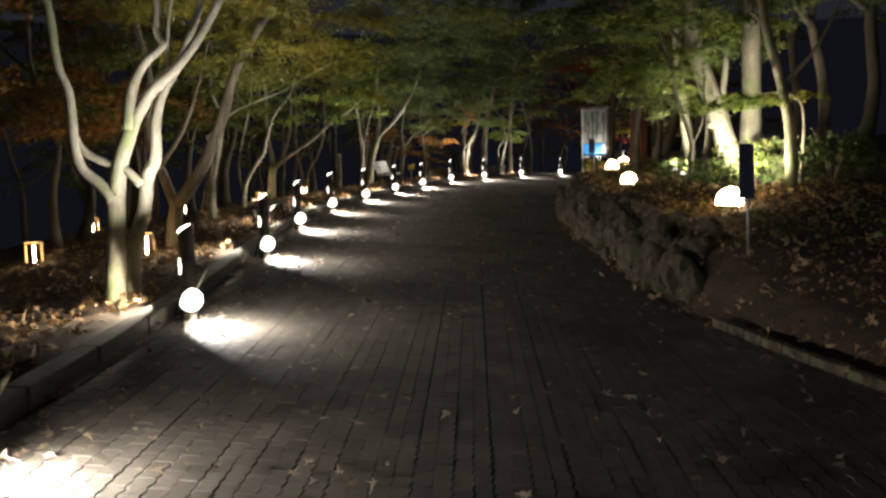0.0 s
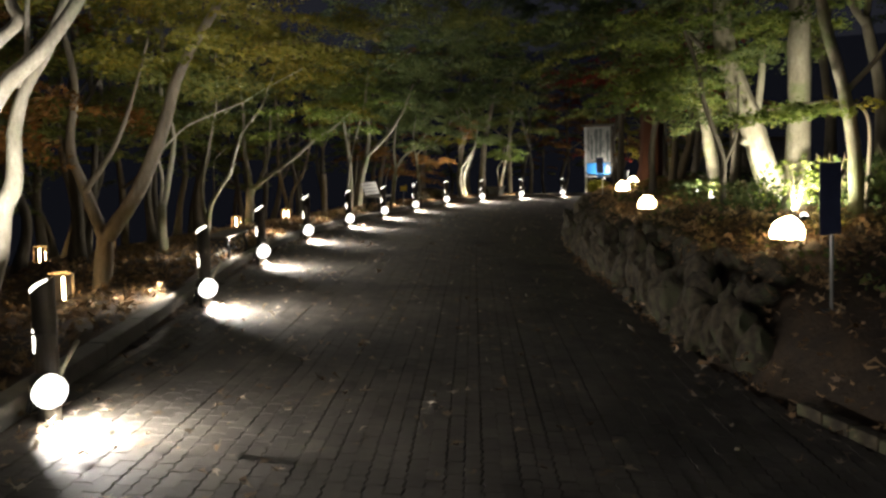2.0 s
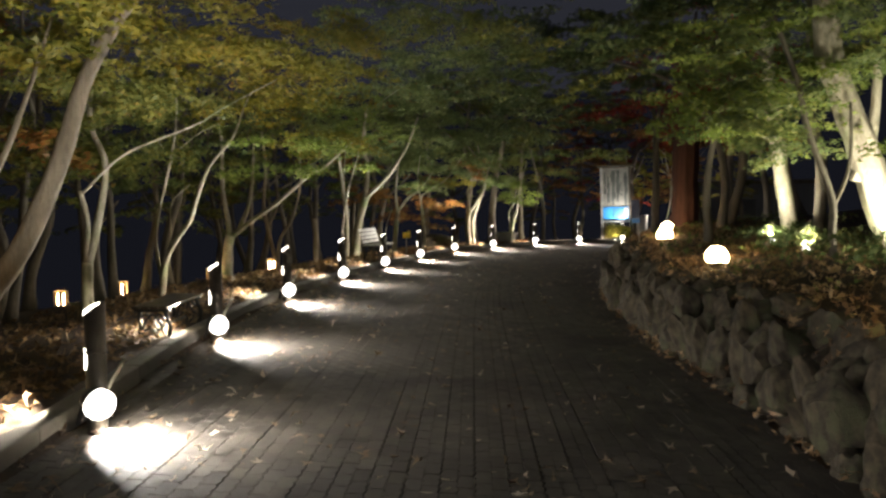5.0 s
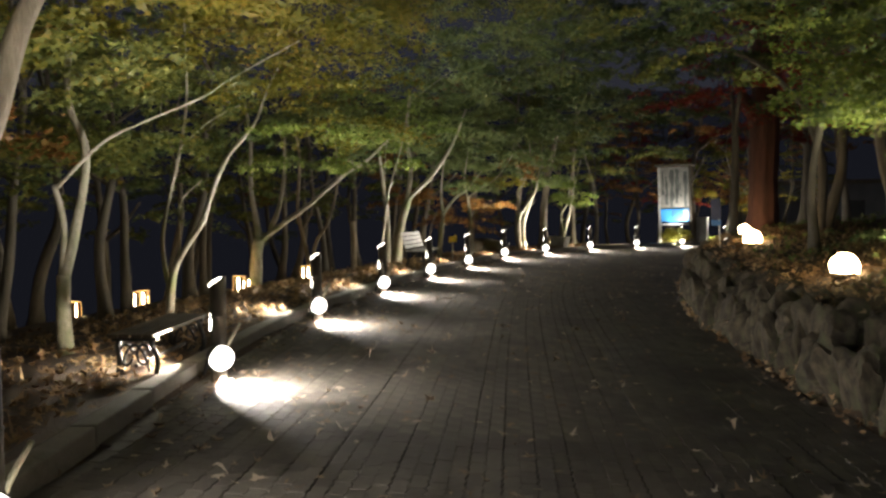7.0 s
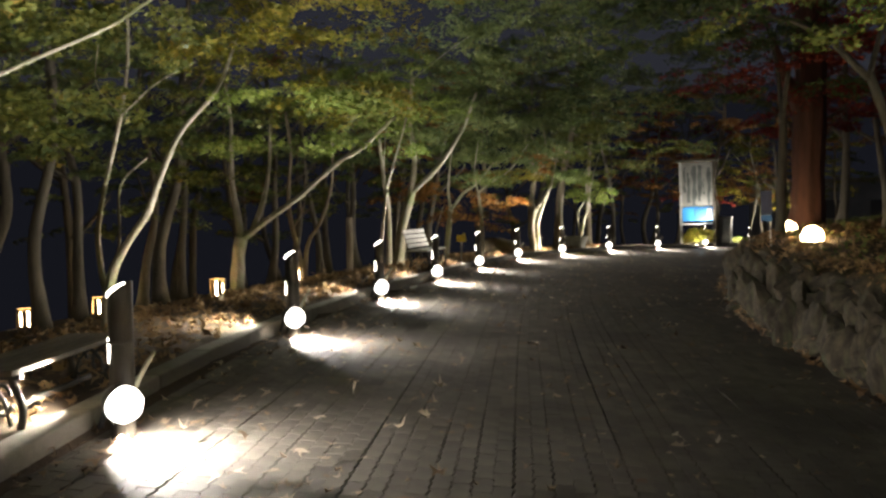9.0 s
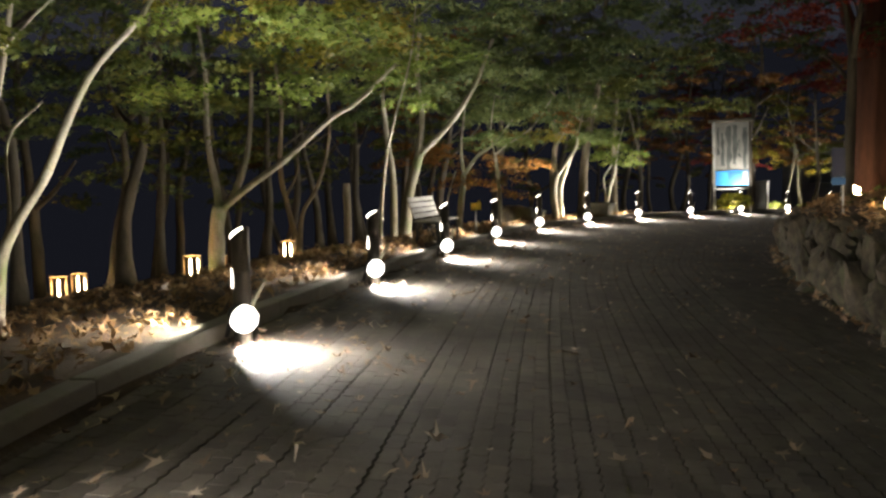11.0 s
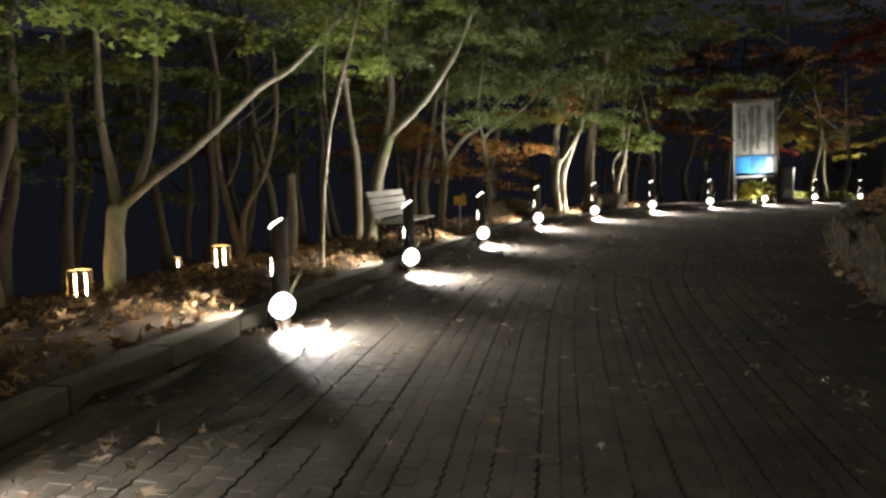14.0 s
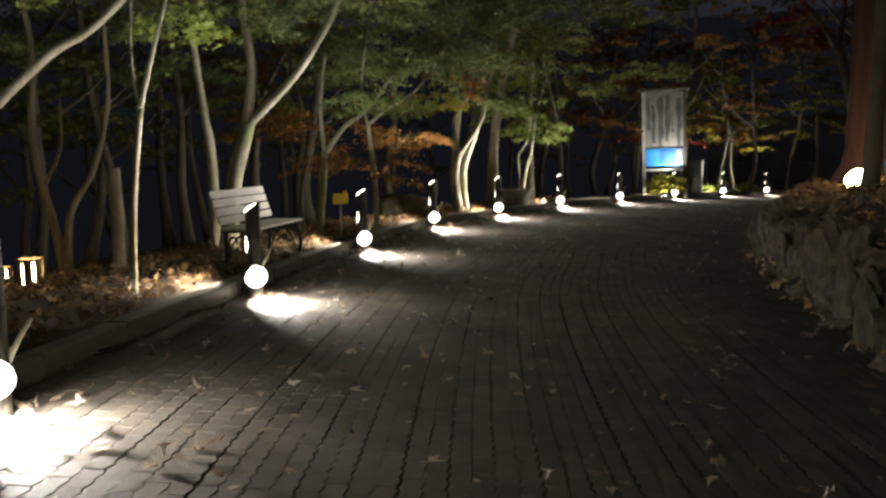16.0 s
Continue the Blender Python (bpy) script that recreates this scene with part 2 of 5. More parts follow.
def lathe(profile, seg=20, at=(0, 0, 0), closed=True):
    """Round body from (radius, height) rows."""
    verts, faces = [], []
    for i, (r, z) in enumerate(profile):
        for k in range(seg):
            a = 2 * math.pi * k / seg
            verts.append((at[0] + r * math.cos(a), at[1] + r * math.sin(a), at[2] + z))
        if i:
            for k in range(seg):
                a, b = (i - 1) * seg + k, (i - 1) * seg + (k + 1) % seg
                faces.append((a, b, b + seg, a + seg))
    if closed:
        faces.append(tuple(range(seg - 1, -1, -1)))
        faces.append(tuple(range((len(profile) - 1) * seg, len(profile) * seg)))
    return verts, faces


RNG = np.random.default_rng(7)
LEAF = np.array([(0, -0.3, 0), (0.19, -0.04, 0.02), (0.68, 0.10, 0.06), (0.2, 0.26, 0.0), (0.0, 0.88, -0.08), (-0.2, 0.26, 0.0), (-0.68, 0.10, 0.06), (-0.19, -0.04, 0.02)])


LOBED = np.array([(0, -0.45, 0), (0.08, -0.12, 0), (0.42, -0.22, 0), (0.26, 0.02, 0), (0.58, 0.28, 0), (0.22, 0.2, 0), (0.0, 0.66, 0), (-0.2, 0.22, 0), (-0.55, 0.3, 0), (-0.28, 0.0, 0), (-0.4, -0.24, 0), (-0.07, -0.12, 0)])


def leaves(name, places, sizes, material, tilt=0.6, curl=0.0, outline=LEAF):
    """One mesh of many small three-lobed leaves."""
    n = len(places)
    yaw = RNG.uniform(0, 2 * np.pi, n)
    tx, ty = RNG.normal(0, tilt, n), RNG.normal(0, tilt, n)
    cz, sz = np.cos(yaw), np.sin(yaw)
    cx, sx, cy, sy = np.cos(tx), np.sin(tx), np.cos(ty), np.sin(ty)
    shape = np.repeat(outline[None], n, 0) * np.asarray(sizes)[:, None, None]
    if curl:
        shape *= RNG.uniform(0.5, 1.25, (n, len(outline), 1))
        shape[:, :, 0] *= RNG.uniform(0.4, 1.0, n)[:, None]
        c, e = RNG.uniform(-0.5, 1.3, n)[:, None] * curl, RNG.normal(0, 0.5, n)[:, None] * curl
        k = np.asarray(sizes)[:, None]
        shape[:, :, 2] += c * np.abs(shape[:, :, 0]) * 1.2 + e * shape[:, :, 1] ** 2 / k * 1.6 + 0.5 * e * shape[:, :, 0] * shape[:, :, 1] / k
        shape[:, :, 0] *= 1 - 0.45 * np.clip(np.abs(c), 0, 1)
        shape[:, :, 2] -= shape[:, :, 2].min(1, keepdims=True)
    x, y, z = shape[..., 0], shape[..., 1], shape[..., 2]
    y, z = y * cx[:, None] - z * sx[:, None], y * sx[:, None] + z * cx[:, None]
    x, z = x * cy[:, None] + z * sy[:, None], -x * sy[:, None] + z * cy[:, None]
    x, y = x * cz[:, None] - y * sz[:, None], x * sz[:, None] + y * cz[:, None]
    v = np.stack([x, y, z], -1) + np.asarray(places)[:, None, :]
    me = bpy.data.meshes.new(name)
    k = len(outline)
    me.vertices.add(n * k)
    me.vertices.foreach_set("co", v.reshape(-1))
    me.loops.add(n * k)
    me.loops.foreach_set("vertex_index", np.arange(n * k))
    me.polygons.add(n)
    me.polygons.foreach_set("loop_start", np.arange(n) * k)
    me.materials.append(material)
    me.update(calc_edges=True)
    me.validate()
    return me


# ---- plan: the line of lamps, kerb, road and ground ----
LAMPS = [(-2.05, -4.2), (-2.12, -0.4), (-2.32, 3.75), (-2.33, 7.15), (-2.52, 11.09), (-2.71, 14.62), (-2.66, 18.36), (-2.26, 21.94), (-1.69, 25.54),
         (-0.95, 29.37), (0.09, 33.18), (1.57, 36.03), (3.5, 39.19), (5.8, 42.13), (8.43, 45.23), (11.18, 48.15), (13.75, 50.3)]
LINE = [(-2.1, -14), (-2.05, -9)] + LAMPS + [(17, 52.4), (22, 54.6), (30, 57)]
EDGE = [(6.6, -14), (5.6, -3), (4.9, 1.5), (4.05, 4.6), (3.25, 6.9), (2.78, 8.4), (2.62, 9.9), (2.6, 12.0), (2.64, 14.0), (2.6, 16.0), (2.72, 18.0), (2.92, 20.05), (3.08, 21.5),
        (3.42, 23.6), (3.95, 26.0), (4.45, 28.0), (5.4, 31.0), (6.4, 33.2), (8.2, 36.1), (10.4, 39.0), (13.2, 42.2), (17.5, 46), (24, 49.5), (32, 52.5)]


def dense(points, per=10):
    return np.array([(p.x, p.y) for p in curve_points([(x, y, 0) for x, y in points], per)])


LINE_D, EDGE_D = dense(LINE), dense(EDGE)


def side(line, x, y):
    """Signed distance from a line, positive on its left."""
    q = np.stack([np.asarray(x, float).ravel(), np.asarray(y, float).ravel()], -1)
    best, sign = np.full(len(q), 1e9), np.ones(len(q))
    for a, b in zip(line[:-1], line[1:]):
        d = b - a
        t = np.clip(((q - a) @ d) / (d @ d), 0, 1)
        r = q - a - t[:, None] * d
        m = np.hypot(r[:, 0], r[:, 1])
        s = np.sign(d[0] * (q[:, 1] - a[1]) - d[1] * (q[:, 0] - a[0]))
        w = m < best - 1e-9
        best[w], sign[w] = m[w], s[w]
    return (best * sign).reshape(np.shape(x))


def road_z(x, y):
    """The paving: it falls to its right and rises past the bend."""
    x, y = np.asarray(x, float), np.asarray(y, float)
    xx = np.clip(x, -8, 14)
    rise = 0.0225 * np.clip(y - 31, 0, 40)
    return -0.283 - 0.0593 * xx + rise


def smooth01(a):
    a = np.clip(a, 0, 1)
    return a * a * (3 - 2 * a)


def ground_z(x, y):
    x, y = np.asarray(x, float), np.asarray(y, float)
    z = road_z(x, y)
    left = side(LINE_D, x, y)
    right = -side(EDGE_D, x, y)
    lz = road_z(x + np.clip(left, 0, 60), y)
    flat = 0.35 + 0.95 * smooth01((y - 12) / 3)
    down = np.clip(left - 0.35 - flat, 0, 7) * 0.15 + np.clip(left - 7.4, 0, 26) * 0.45
    garden = lz + 0.125 - down
    z = np.where(left > 0.38, garden, z - 0.017)
    tall = 0.25 + 0.75 * smooth01((y - 6.0) / 5.0)
    far = smooth01((y - 21.5) / 5)
    right = right + (0.33 + 0.3 * far) * smooth01(right / 0.7)
    bank = tall * (1 + 0.14 * far) * (0.72 * smooth01(right / 0.95) + 0.33 * smooth01((right - 0.7) / 1.6) + 0.10 * np.clip(right - 2, 0, 12))
    return np.where(right > 0, road_z(x - np.clip(right - 0.33, 0, 60), y) - 0.035 + bank, z)


def gz(x, y):
    return float(ground_z(np.array([x]), np.array([y]))[0])


def ground():
    gx = np.concatenate([[-420, -200, -100, -60, -40, -28, -20], np.arange(-15, 22, 0.22), [24, 28, 34, 45, 65, 110, 220, 420]])
    gy = np.concatenate([[-420, -200, -90, -50, -30, -20], np.arange(-13, 56, 0.26), [58, 62, 70, 85, 110, 180, 420]])
    X, Y = np.meshgrid(gx, gy)
    Z = ground_z(X, Y)
    rough = np.array([noise.noise(Vector((a * 1.1, b * 1.1, 0))) * 0.05 + noise.noise(Vector((a * 4, b * 4, 3))) * 0.02 for a, b in zip(X.ravel(), Y.ravel())]).reshape(X.shape)
    onroad = (side(LINE_D, X, Y) < 0.5) & (side(EDGE_D, X, Y) > 0)
    Z = Z + np.where(onroad, 0, rough)
    nx, ny = len(gx), len(gy)
    idx = np.arange(nx * ny).reshape(ny, nx)
    faces = np.stack([idx[:-1, :-1], idx[:-1, 1:], idx[1:, 1:], idx[1:, :-1]], -1).reshape(-1, 4)
    me = mesh_of("ground", np.stack([X, Y, Z], -1).reshape(-1, 3), faces.tolist(), SOIL, True)
    return tagged(new("ground", me), "dark woodland soil strewn with dead leaves", "ground", kind="structure")


ground()


def backdrop():
    """Faint blue-black glow added all round, beyond the wood, to lift the night dark."""
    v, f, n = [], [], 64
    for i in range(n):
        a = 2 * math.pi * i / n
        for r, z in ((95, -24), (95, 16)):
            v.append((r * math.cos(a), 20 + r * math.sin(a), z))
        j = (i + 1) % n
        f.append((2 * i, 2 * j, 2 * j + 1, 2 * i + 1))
    m = glowing("night_distance_glow", (0.27, 0.29, 0.42), 0.02)
    tagged(new("backdrop", mesh_of("backdrop", v, f, m)), "dark blue glowing ring added for the night distance beyond the wood", "backdrop", kind="structure")


backdrop()


# ---- trees ----
def pad_points(pads, density=2.0):
    """Leaves on flat, drooping sprays that fan out from each pad's middle: a pad is (x, y, z, rx, ry, rz, count)."""
    out = []
    for x, y, z, rx, ry, rz, n in pads:
        n = int(n * density)
        k = max(6, n // 78)
        a, r = RNG.uniform(0, 2 * np.pi, k), np.sqrt(RNG.uniform(0, 1, k)) * 0.85
        cen = np.stack([x + rx * r * np.cos(a), y + ry * r * np.sin(a), z + rz * RNG.normal(0, 0.5, k) - 0.9 * rz * r * r], -1)
        way = a + RNG.normal(0, 0.55, k)
        long = RNG.uniform(0.5, 1.15, k) * (0.35 + 0.45 * min(rx, ry))
        pick = RNG.integers(0, k, n)
        u = RNG.uniform(0, 1, n) ** 0.8
        v = RNG.normal(0, 1, n) * (0.05 + 0.16 * np.sin(np.pi * np.clip(u * 0.9 + 0.08, 0, 1))) * (0.6 + 0.5 * long[pick])
        w, m = way[pick], long[pick]
        out.append(cen[pick] + np.stack([np.cos(w) * u * m - np.sin(w) * v, np.sin(w) * u * m + np.cos(w) * v, -0.22 * m * u * u + RNG.normal(0, 0.035, n)], -1))
    return np.concatenate(out)


def tree(base, stems, crowns, bark, label, r=0.1, category="tree", name="maple_tree", leaf=0.068, ridge=0.0, density=2.0):
    """stems: lists of points, the first one the trunk, each with its own start radius factor; crowns: (pads, material, label)."""
    x, y = base
    root = thing(name, pose(0, 0, 0), label, category)
    for i, (k, k1, pts) in enumerate(stems):
        part("trunk" if i == 0 else "limb", tube(pts, r * k, r * k1, 36 if ridge else 10 if r > 0.06 else 7, 6, 0.16, r * k * 0.5 if i == 0 else 0.0, i + x * 3, ridge), bark, root, smooth=True)
    for pads, mat, lab in crowns:
        p = pad_points(pads, density)
        part("crown", leaves("crown", p, RNG.uniform(0.7, 1.25, len(p)) * leaf, mat, 0.42), parent=root, label=lab)
    return root


def in_plane(y, pts, lean=0.0):
    """Points (x, z) near the plane y; lean carries them along y with height."""
    return [(x, y + lean * (z - pts[0][1]), z) for x, z in pts]


def around(x, y, z0, z1, r, n, count, rz=0.22, seed=1):
    """n leaf layers spread round a crown's middle."""
    g = np.random.default_rng(seed)
    out = []
    for i in range(n):
        f = (i + 0.5) / n
        a, q = g.uniform(0, 6.28), r * math.sqrt(g.uniform(0.05, 0.9))
        s = r * g.uniform(0.35, 0.6)
        out.append((x + q * math.cos(a), y + q * math.sin(a), z0 + (z1 - z0) * f + g.uniform(-0.2, 0.2), s, s * g.uniform(0.7, 1.1), rz, count // n))
    return out


YEL, GRN, OLV = "yellowing leaves", "green leaves", "olive leaves turning brown"
# the pale double tree close to the kerb
tree((-3.15, 7.6), [
    (1.15, 0.32, in_plane(7.6, [(-3.27, -0.35), (-3.23, -0.1), (-3.2, 0.45), (-3.18, 1.04), (-3.05, 1.52), (-2.94, 1.77), (-2.78, 2.0), (-2.53, 2.23), (-2.22, 2.66), (-1.7, 3.6)], 0.05)),
    (0.56, 0.25, in_plane(7.65, [(-3.02, 1.62), (-2.97, 1.99), (-2.84, 2.24), (-2.67, 2.39), (-2.72, 2.55), (-2.72, 2.9), (-2.85, 4.0)], 0.05)),
    (0.84, 0.25, in_plane(7.75, [(-3.12, -0.35), (-3.1, 0.36), (-2.97, 0.86), (-2.93, 1.16), (-2.84, 1.35), (-2.82, 1.71), (-2.73, 2.0), (-2.55, 2.31), (-2.3, 3.0), (-2.2, 3.8)], 0.05)),
    (0.6, 0.3, in_plane(7.6, [(-3.18, 0.95), (-3.3, 1.1), (-3.47, 1.25), (-3.53, 1.5), (-3.55, 1.93), (-3.65, 2.24), (-3.72, 2.8), (-3.9, 3.6)], 0.05)),
    (0.42, 0.35, in_plane(7.66, [(-2.93, 1.10), (-3.07, 1.24), (-3.26, 1.31), (-3.45, 1.41), (-3.54, 1.56)])),
    (0.25, 0.1, in_plane(7.75, [(-2.74, 1.98), (-2.66, 2.15), (-2.62, 2.6), (-2.5, 3.2)]))],
    [(around(-3.2, 8.8, 3.0, 4.6, 1.5, 7, 3000, seed=3), LEAF_YELLOW, YEL), ([(-5.2, 11.3, 1.75, 0.9, 0.7, 0.2, 700), (-5.6, 11.8, 2.4, 1.0, 0.8, 0.25, 800)], LEAF_RUST, "orange-brown leaves")],
    BARK_PALE, "pale forked maple lit from the roadside, behind the kerb", 0.104)
# the leaning maple with a wide fork
tree((-4.4, 12.7), [
    (1.1, 0.85, in_plane(12.7, [(-4.42, -0.5), (-4.36, 0.2), (-4.31, 0.6)])),
    (0.7, 0.3, in_plane(12.7, [(-4.33, 0.5), (-4.57, 1.11), (-4.76, 1.67), (-4.7, 2.5), (-4.9, 3.4)], 0.1)),
    (0.9, 0.35, in_plane(12.7, [(-4.3, 0.5), (-3.82, 1.23), (-3.52, 2.02), (-3.34, 2.62), (-2.89, 3.40), (-2.4, 4.3)], 0.1)),
    (0.35, 0.12, in_plane(12.7, [(-4.55, 1.1), (-4.2, 1.7), (-4.0, 2.4), (-3.85, 3.2)], 0.3))],
    [(around(-3.6, 13.6, 2.9, 4.8, 1.9, 9, 4000, seed=5), LEAF_YELLOW, YEL), (around(-5.0, 14.0, 2.0, 3.2, 1.5, 5, 2400, seed=6), LEAF_OLIVE, OLV)],
    BARK_DARK, "grey-barked forked maple in leaf litter", 0.12)
tree((-4.5, 15.5), [
    (1.1, 0.8, in_plane(15.5, [(-4.55, -0.25), (-4.57, 0.4), (-4.56, 0.75)])),
    (0.75, 0.25, in_plane(15.5, [(-4.56, 0.7), (-4.44, 1.22), (-4.36, 1.94), (-4.55, 2.49), (-4.54, 3.41), (-4.6, 4.4)], 0.1)),
    (0.5, 0.34, in_plane(15.5, [(-4.57, 0.7), (-4.54, 1.23), (-4.62, 1.62)])),
    (0.26, 0.08, in_plane(15.5, [(-4.61, 1.58), (-4.16, 2.0), (-3.78, 2.19), (-3.18, 2.42), (-2.84, 2.62), (-2.2, 2.95)]))],
    [(around(-4.6, 16.2, 2.0, 3.0, 1.7, 6, 2600, seed=8), LEAF_OLIVE, OLV), (around(-3.8, 16.4, 3.1, 4.8, 1.9, 7, 3800, seed=9), LEAF_YELLOW, YEL)],
    BARK_PALE, "slender forked maple with a bent limb", 0.075)
tree((-4.7, 18.5), [
    (1.1, 0.6, [(-4.74, 18.5, -0.3), (-4.7, 18.5, 0.3), (-4.6, 18.5, 0.68), (-4.22, 18.5, 1.24)]),
    (0.6, 0.2, [(-4.24, 18.5, 1.22), (-4.1, 18.95, 2.0), (-3.74, 19.25, 2.58), (-3.55, 19.4, 3.14), (-3.1, 19.6, 4.1)]),
    (0.35, 0.12, in_plane(18.5, [(-4.71, 0.33), (-4.57, 0.87), (-4.54, 1.47), (-4.24, 1.77)])),
    (0.6, 0.2, in_plane(18.55, [(-4.72, 0.2), (-4.81, 0.68), (-4.8, 1.17), (-4.54, 2.22), (-4.44, 2.94), (-4.45, 3.91)])),
    (0.2, 0.1, in_plane(18.55, [(-4.53, 2.22), (-4.79, 2.55), (-4.76, 2.97)])),
    (0.2, 0.1, in_plane(18.55, [(-4.53, 2.22), (-4.14, 2.55), (-3.72, 2.76)]))],
    [(around(-3.1, 19.2, 2.75, 4.6, 1.7, 9, 5200, seed=11), LEAF_YELLOW, YEL), (around(-0.8, 20.6, 4.1, 6.0, 1.9, 8, 3400, seed=73), LEAF_OLIVE, OLV), ([(-2.7, 19.4, 2.5, 0.9, 0.5, 0.12, 420), (-3.5, 20.7, 2.15, 1.1, 0.7, 0.12, 300)], LEAF_FRESH, "yellow-green leaves")],
    BARK_PALE, "thin pale maple with three stems", 0.062)
tree((-5.7, 26.0), [
    (1.1, 0.85, in_plane(26, [(-5.74, -0.75), (-5.71, 0.2), (-5.64, 0.7)])),
    (0.6, 0.2, in_plane(26, [(-5.64, 0.6), (-5.71, 1.19), (-5.81, 1.87), (-5.8, 2.9), (-5.9, 3.8)])),
    (0.55, 0.2, in_plane(26, [(-5.62, 0.65), (-5.14, 1.01), (-4.42, 1.50), (-3.62, 2.15), (-3.19, 2.39), (-2.5, 3.0)], -0.1)),
    (0.5, 0.2, in_plane(26, [(-5.4, 0.85), (-5.17, 1.43), (-5.05, 2.10), (-5.0, 3.0)]))],
    [(around(-5.4, 26.8, 3.1, 4.6, 2.2, 8, 700, seed=13), LEAF_OLIVE, OLV), ([(-5.0, 22.4, 2.6, 1.5, 0.5, 0.08, 180), (-6.2, 22.8, 2.25, 1.0, 0.4, 0.08, 90), (-5.6, 23.4, 3.1, 1.6, 0.8, 0.12, 240)], LEAF_OLIVE, "yellow-green drooping leaves")],
    BARK_PALE, "grey forked maple on the garden slope", 0.14)
tree((-5.2, 29.5), [
    (1.0, 0.4, in_plane(29.5, [(-5.22, -0.75), (-5.27, -0.2), (-5.39, 0.40), (-5.57, 1.39), (-5.5, 2.6), (-5.6, 3.6)])),
    (0.7, 0.3, in_plane(29.5, [(-5.2, -0.5), (-5.11, 0.40), (-4.74, 1.05), (-4.49, 2.02), (-4.5, 3.2)])),
    (0.3, 0.15, in_plane(29.5, [(-5.45, 0.8), (-5.2, 1.3), (-5.15, 2.0)]))],
    [(around(-4.8, 29.4, 2.8, 4.6, 1.9, 7, 1500, seed=15), LEAF_GREEN, GRN)], BARK_DARK, "dark two-stemmed tree on the slope", 0.09)
tree((-2.74, 25.3), [
    (1.0, 0.8, in_plane(25.3, [(-2.77, -0.15), (-2.71, 0.82), (-2.61, 1.61)])),
    (0.8, 0.3, in_plane(25.3, [(-2.61, 1.6), (-2.48, 2.07), (-2.22, 2.98), (-2.1, 3.9)])),
    (0.4, 0.2, in_plane(25.3, [(-2.62, 1.55), (-2.66, 2.1), (-2.6, 2.9)])),
    (0.3, 0.15, in_plane(25.3, [(-2.15, 3.6), (-1.4, 4.1), (-0.7, 4.5)], -0.6))],
    [(around(-0.6, 24.2, 3.9, 6.0, 2.1, 9, 4200, seed=69), LEAF_GREEN, GRN), (around(-2.5, 25.6, 2.5, 4.2, 1.1, 7, 1500, seed=17), LEAF_FRESH, "fresh green leaves")], BARK_PALE, "thin pale sapling near the kerb", 0.036)
tree((-2.95, 29.6), [
    (1.1, 0.7, in_plane(29.6, [(-2.96, -0.3), (-2.81, 0.80), (-2.57, 1.66)])),
    (0.6, 0.25, in_plane(29.6, [(-2.6, 1.6), (-1.91, 2.28), (-1.36, 3.10), (-1.0, 4.0)])),
    (0.6, 0.3, in_plane(29.6, [(-2.6, 1.6), (-2.5, 2.4), (-2.6, 3.4), (-2.5, 4.4)])),
    (0.7, 0.3, in_plane(29.9, [(-3.2, -0.3), (-3.19, 1.13), (-3.28, 1.89), (-3.4, 3.0)]))],
    [(around(-2.3, 30.2, 2.7, 5.0, 2.0, 9, 4200, seed=19), LEAF_GREEN, GRN), (around(0.4, 28.0, 4.0, 6.4, 2.3, 9, 4600, seed=70), LEAF_GREEN, GRN)], BARK_PALE, "grey forked maple behind the bench", 0.13)
tree((-1.9, 31.6), [
    (1.0, 0.75, in_plane(31.6, [(-1.9, -0.3), (-1.82, 0.6), (-1.75, 1.22)])),
    (0.6, 0.25, in_plane(31.6, [(-1.75, 1.2), (-1.4, 1.65), (-1.01, 1.93), (-0.5, 2.6)])),
    (0.5, 0.25, in_plane(31.6, [(-1.75, 1.2), (-1.8, 1.9), (-1.7, 2.8)])),
    (0.35, 0.15, in_plane(31.7, [(-2.15, -0.25), (-2.15, 0.6), (-1.95, 1.3)]))],
    [(around(-1.7, 33.6, 1.15, 2.1, 2.0, 6, 2800, seed=21), LEAF_RUST, "rust-red leaves"), (around(-1.2, 32.4, 2.6, 5.0, 1.9, 8, 4600, seed=22), LEAF_GREEN, GRN)],
    BARK_PALE, "grey maple with rust-red lower leaves", 0.085)
tree((-0.93, 31.4), [
    (1.0, 0.7, in_plane(31.4, [(-0.93, -0.2), (-0.9, 0.4), (-0.94, 1.1), (-1.01, 1.68)])),
    (0.6, 0.25, in_plane(31.4, [(-1.01, 1.65), (-0.77, 1.85), (-0.17, 2.25), (0.3, 2.9)])),
    (0.45, 0.2, in_plane(31.4, [(-1.01, 1.65), (-1.1, 2.2), (-1.0, 3.0)]))],
    [(around(-0.4, 31.8, 2.1, 4.4, 1.5, 8, 4200, seed=23), LEAF_GREEN, GRN)], BARK_PALE, "thin crooked pale maple by the kerb", 0.055)
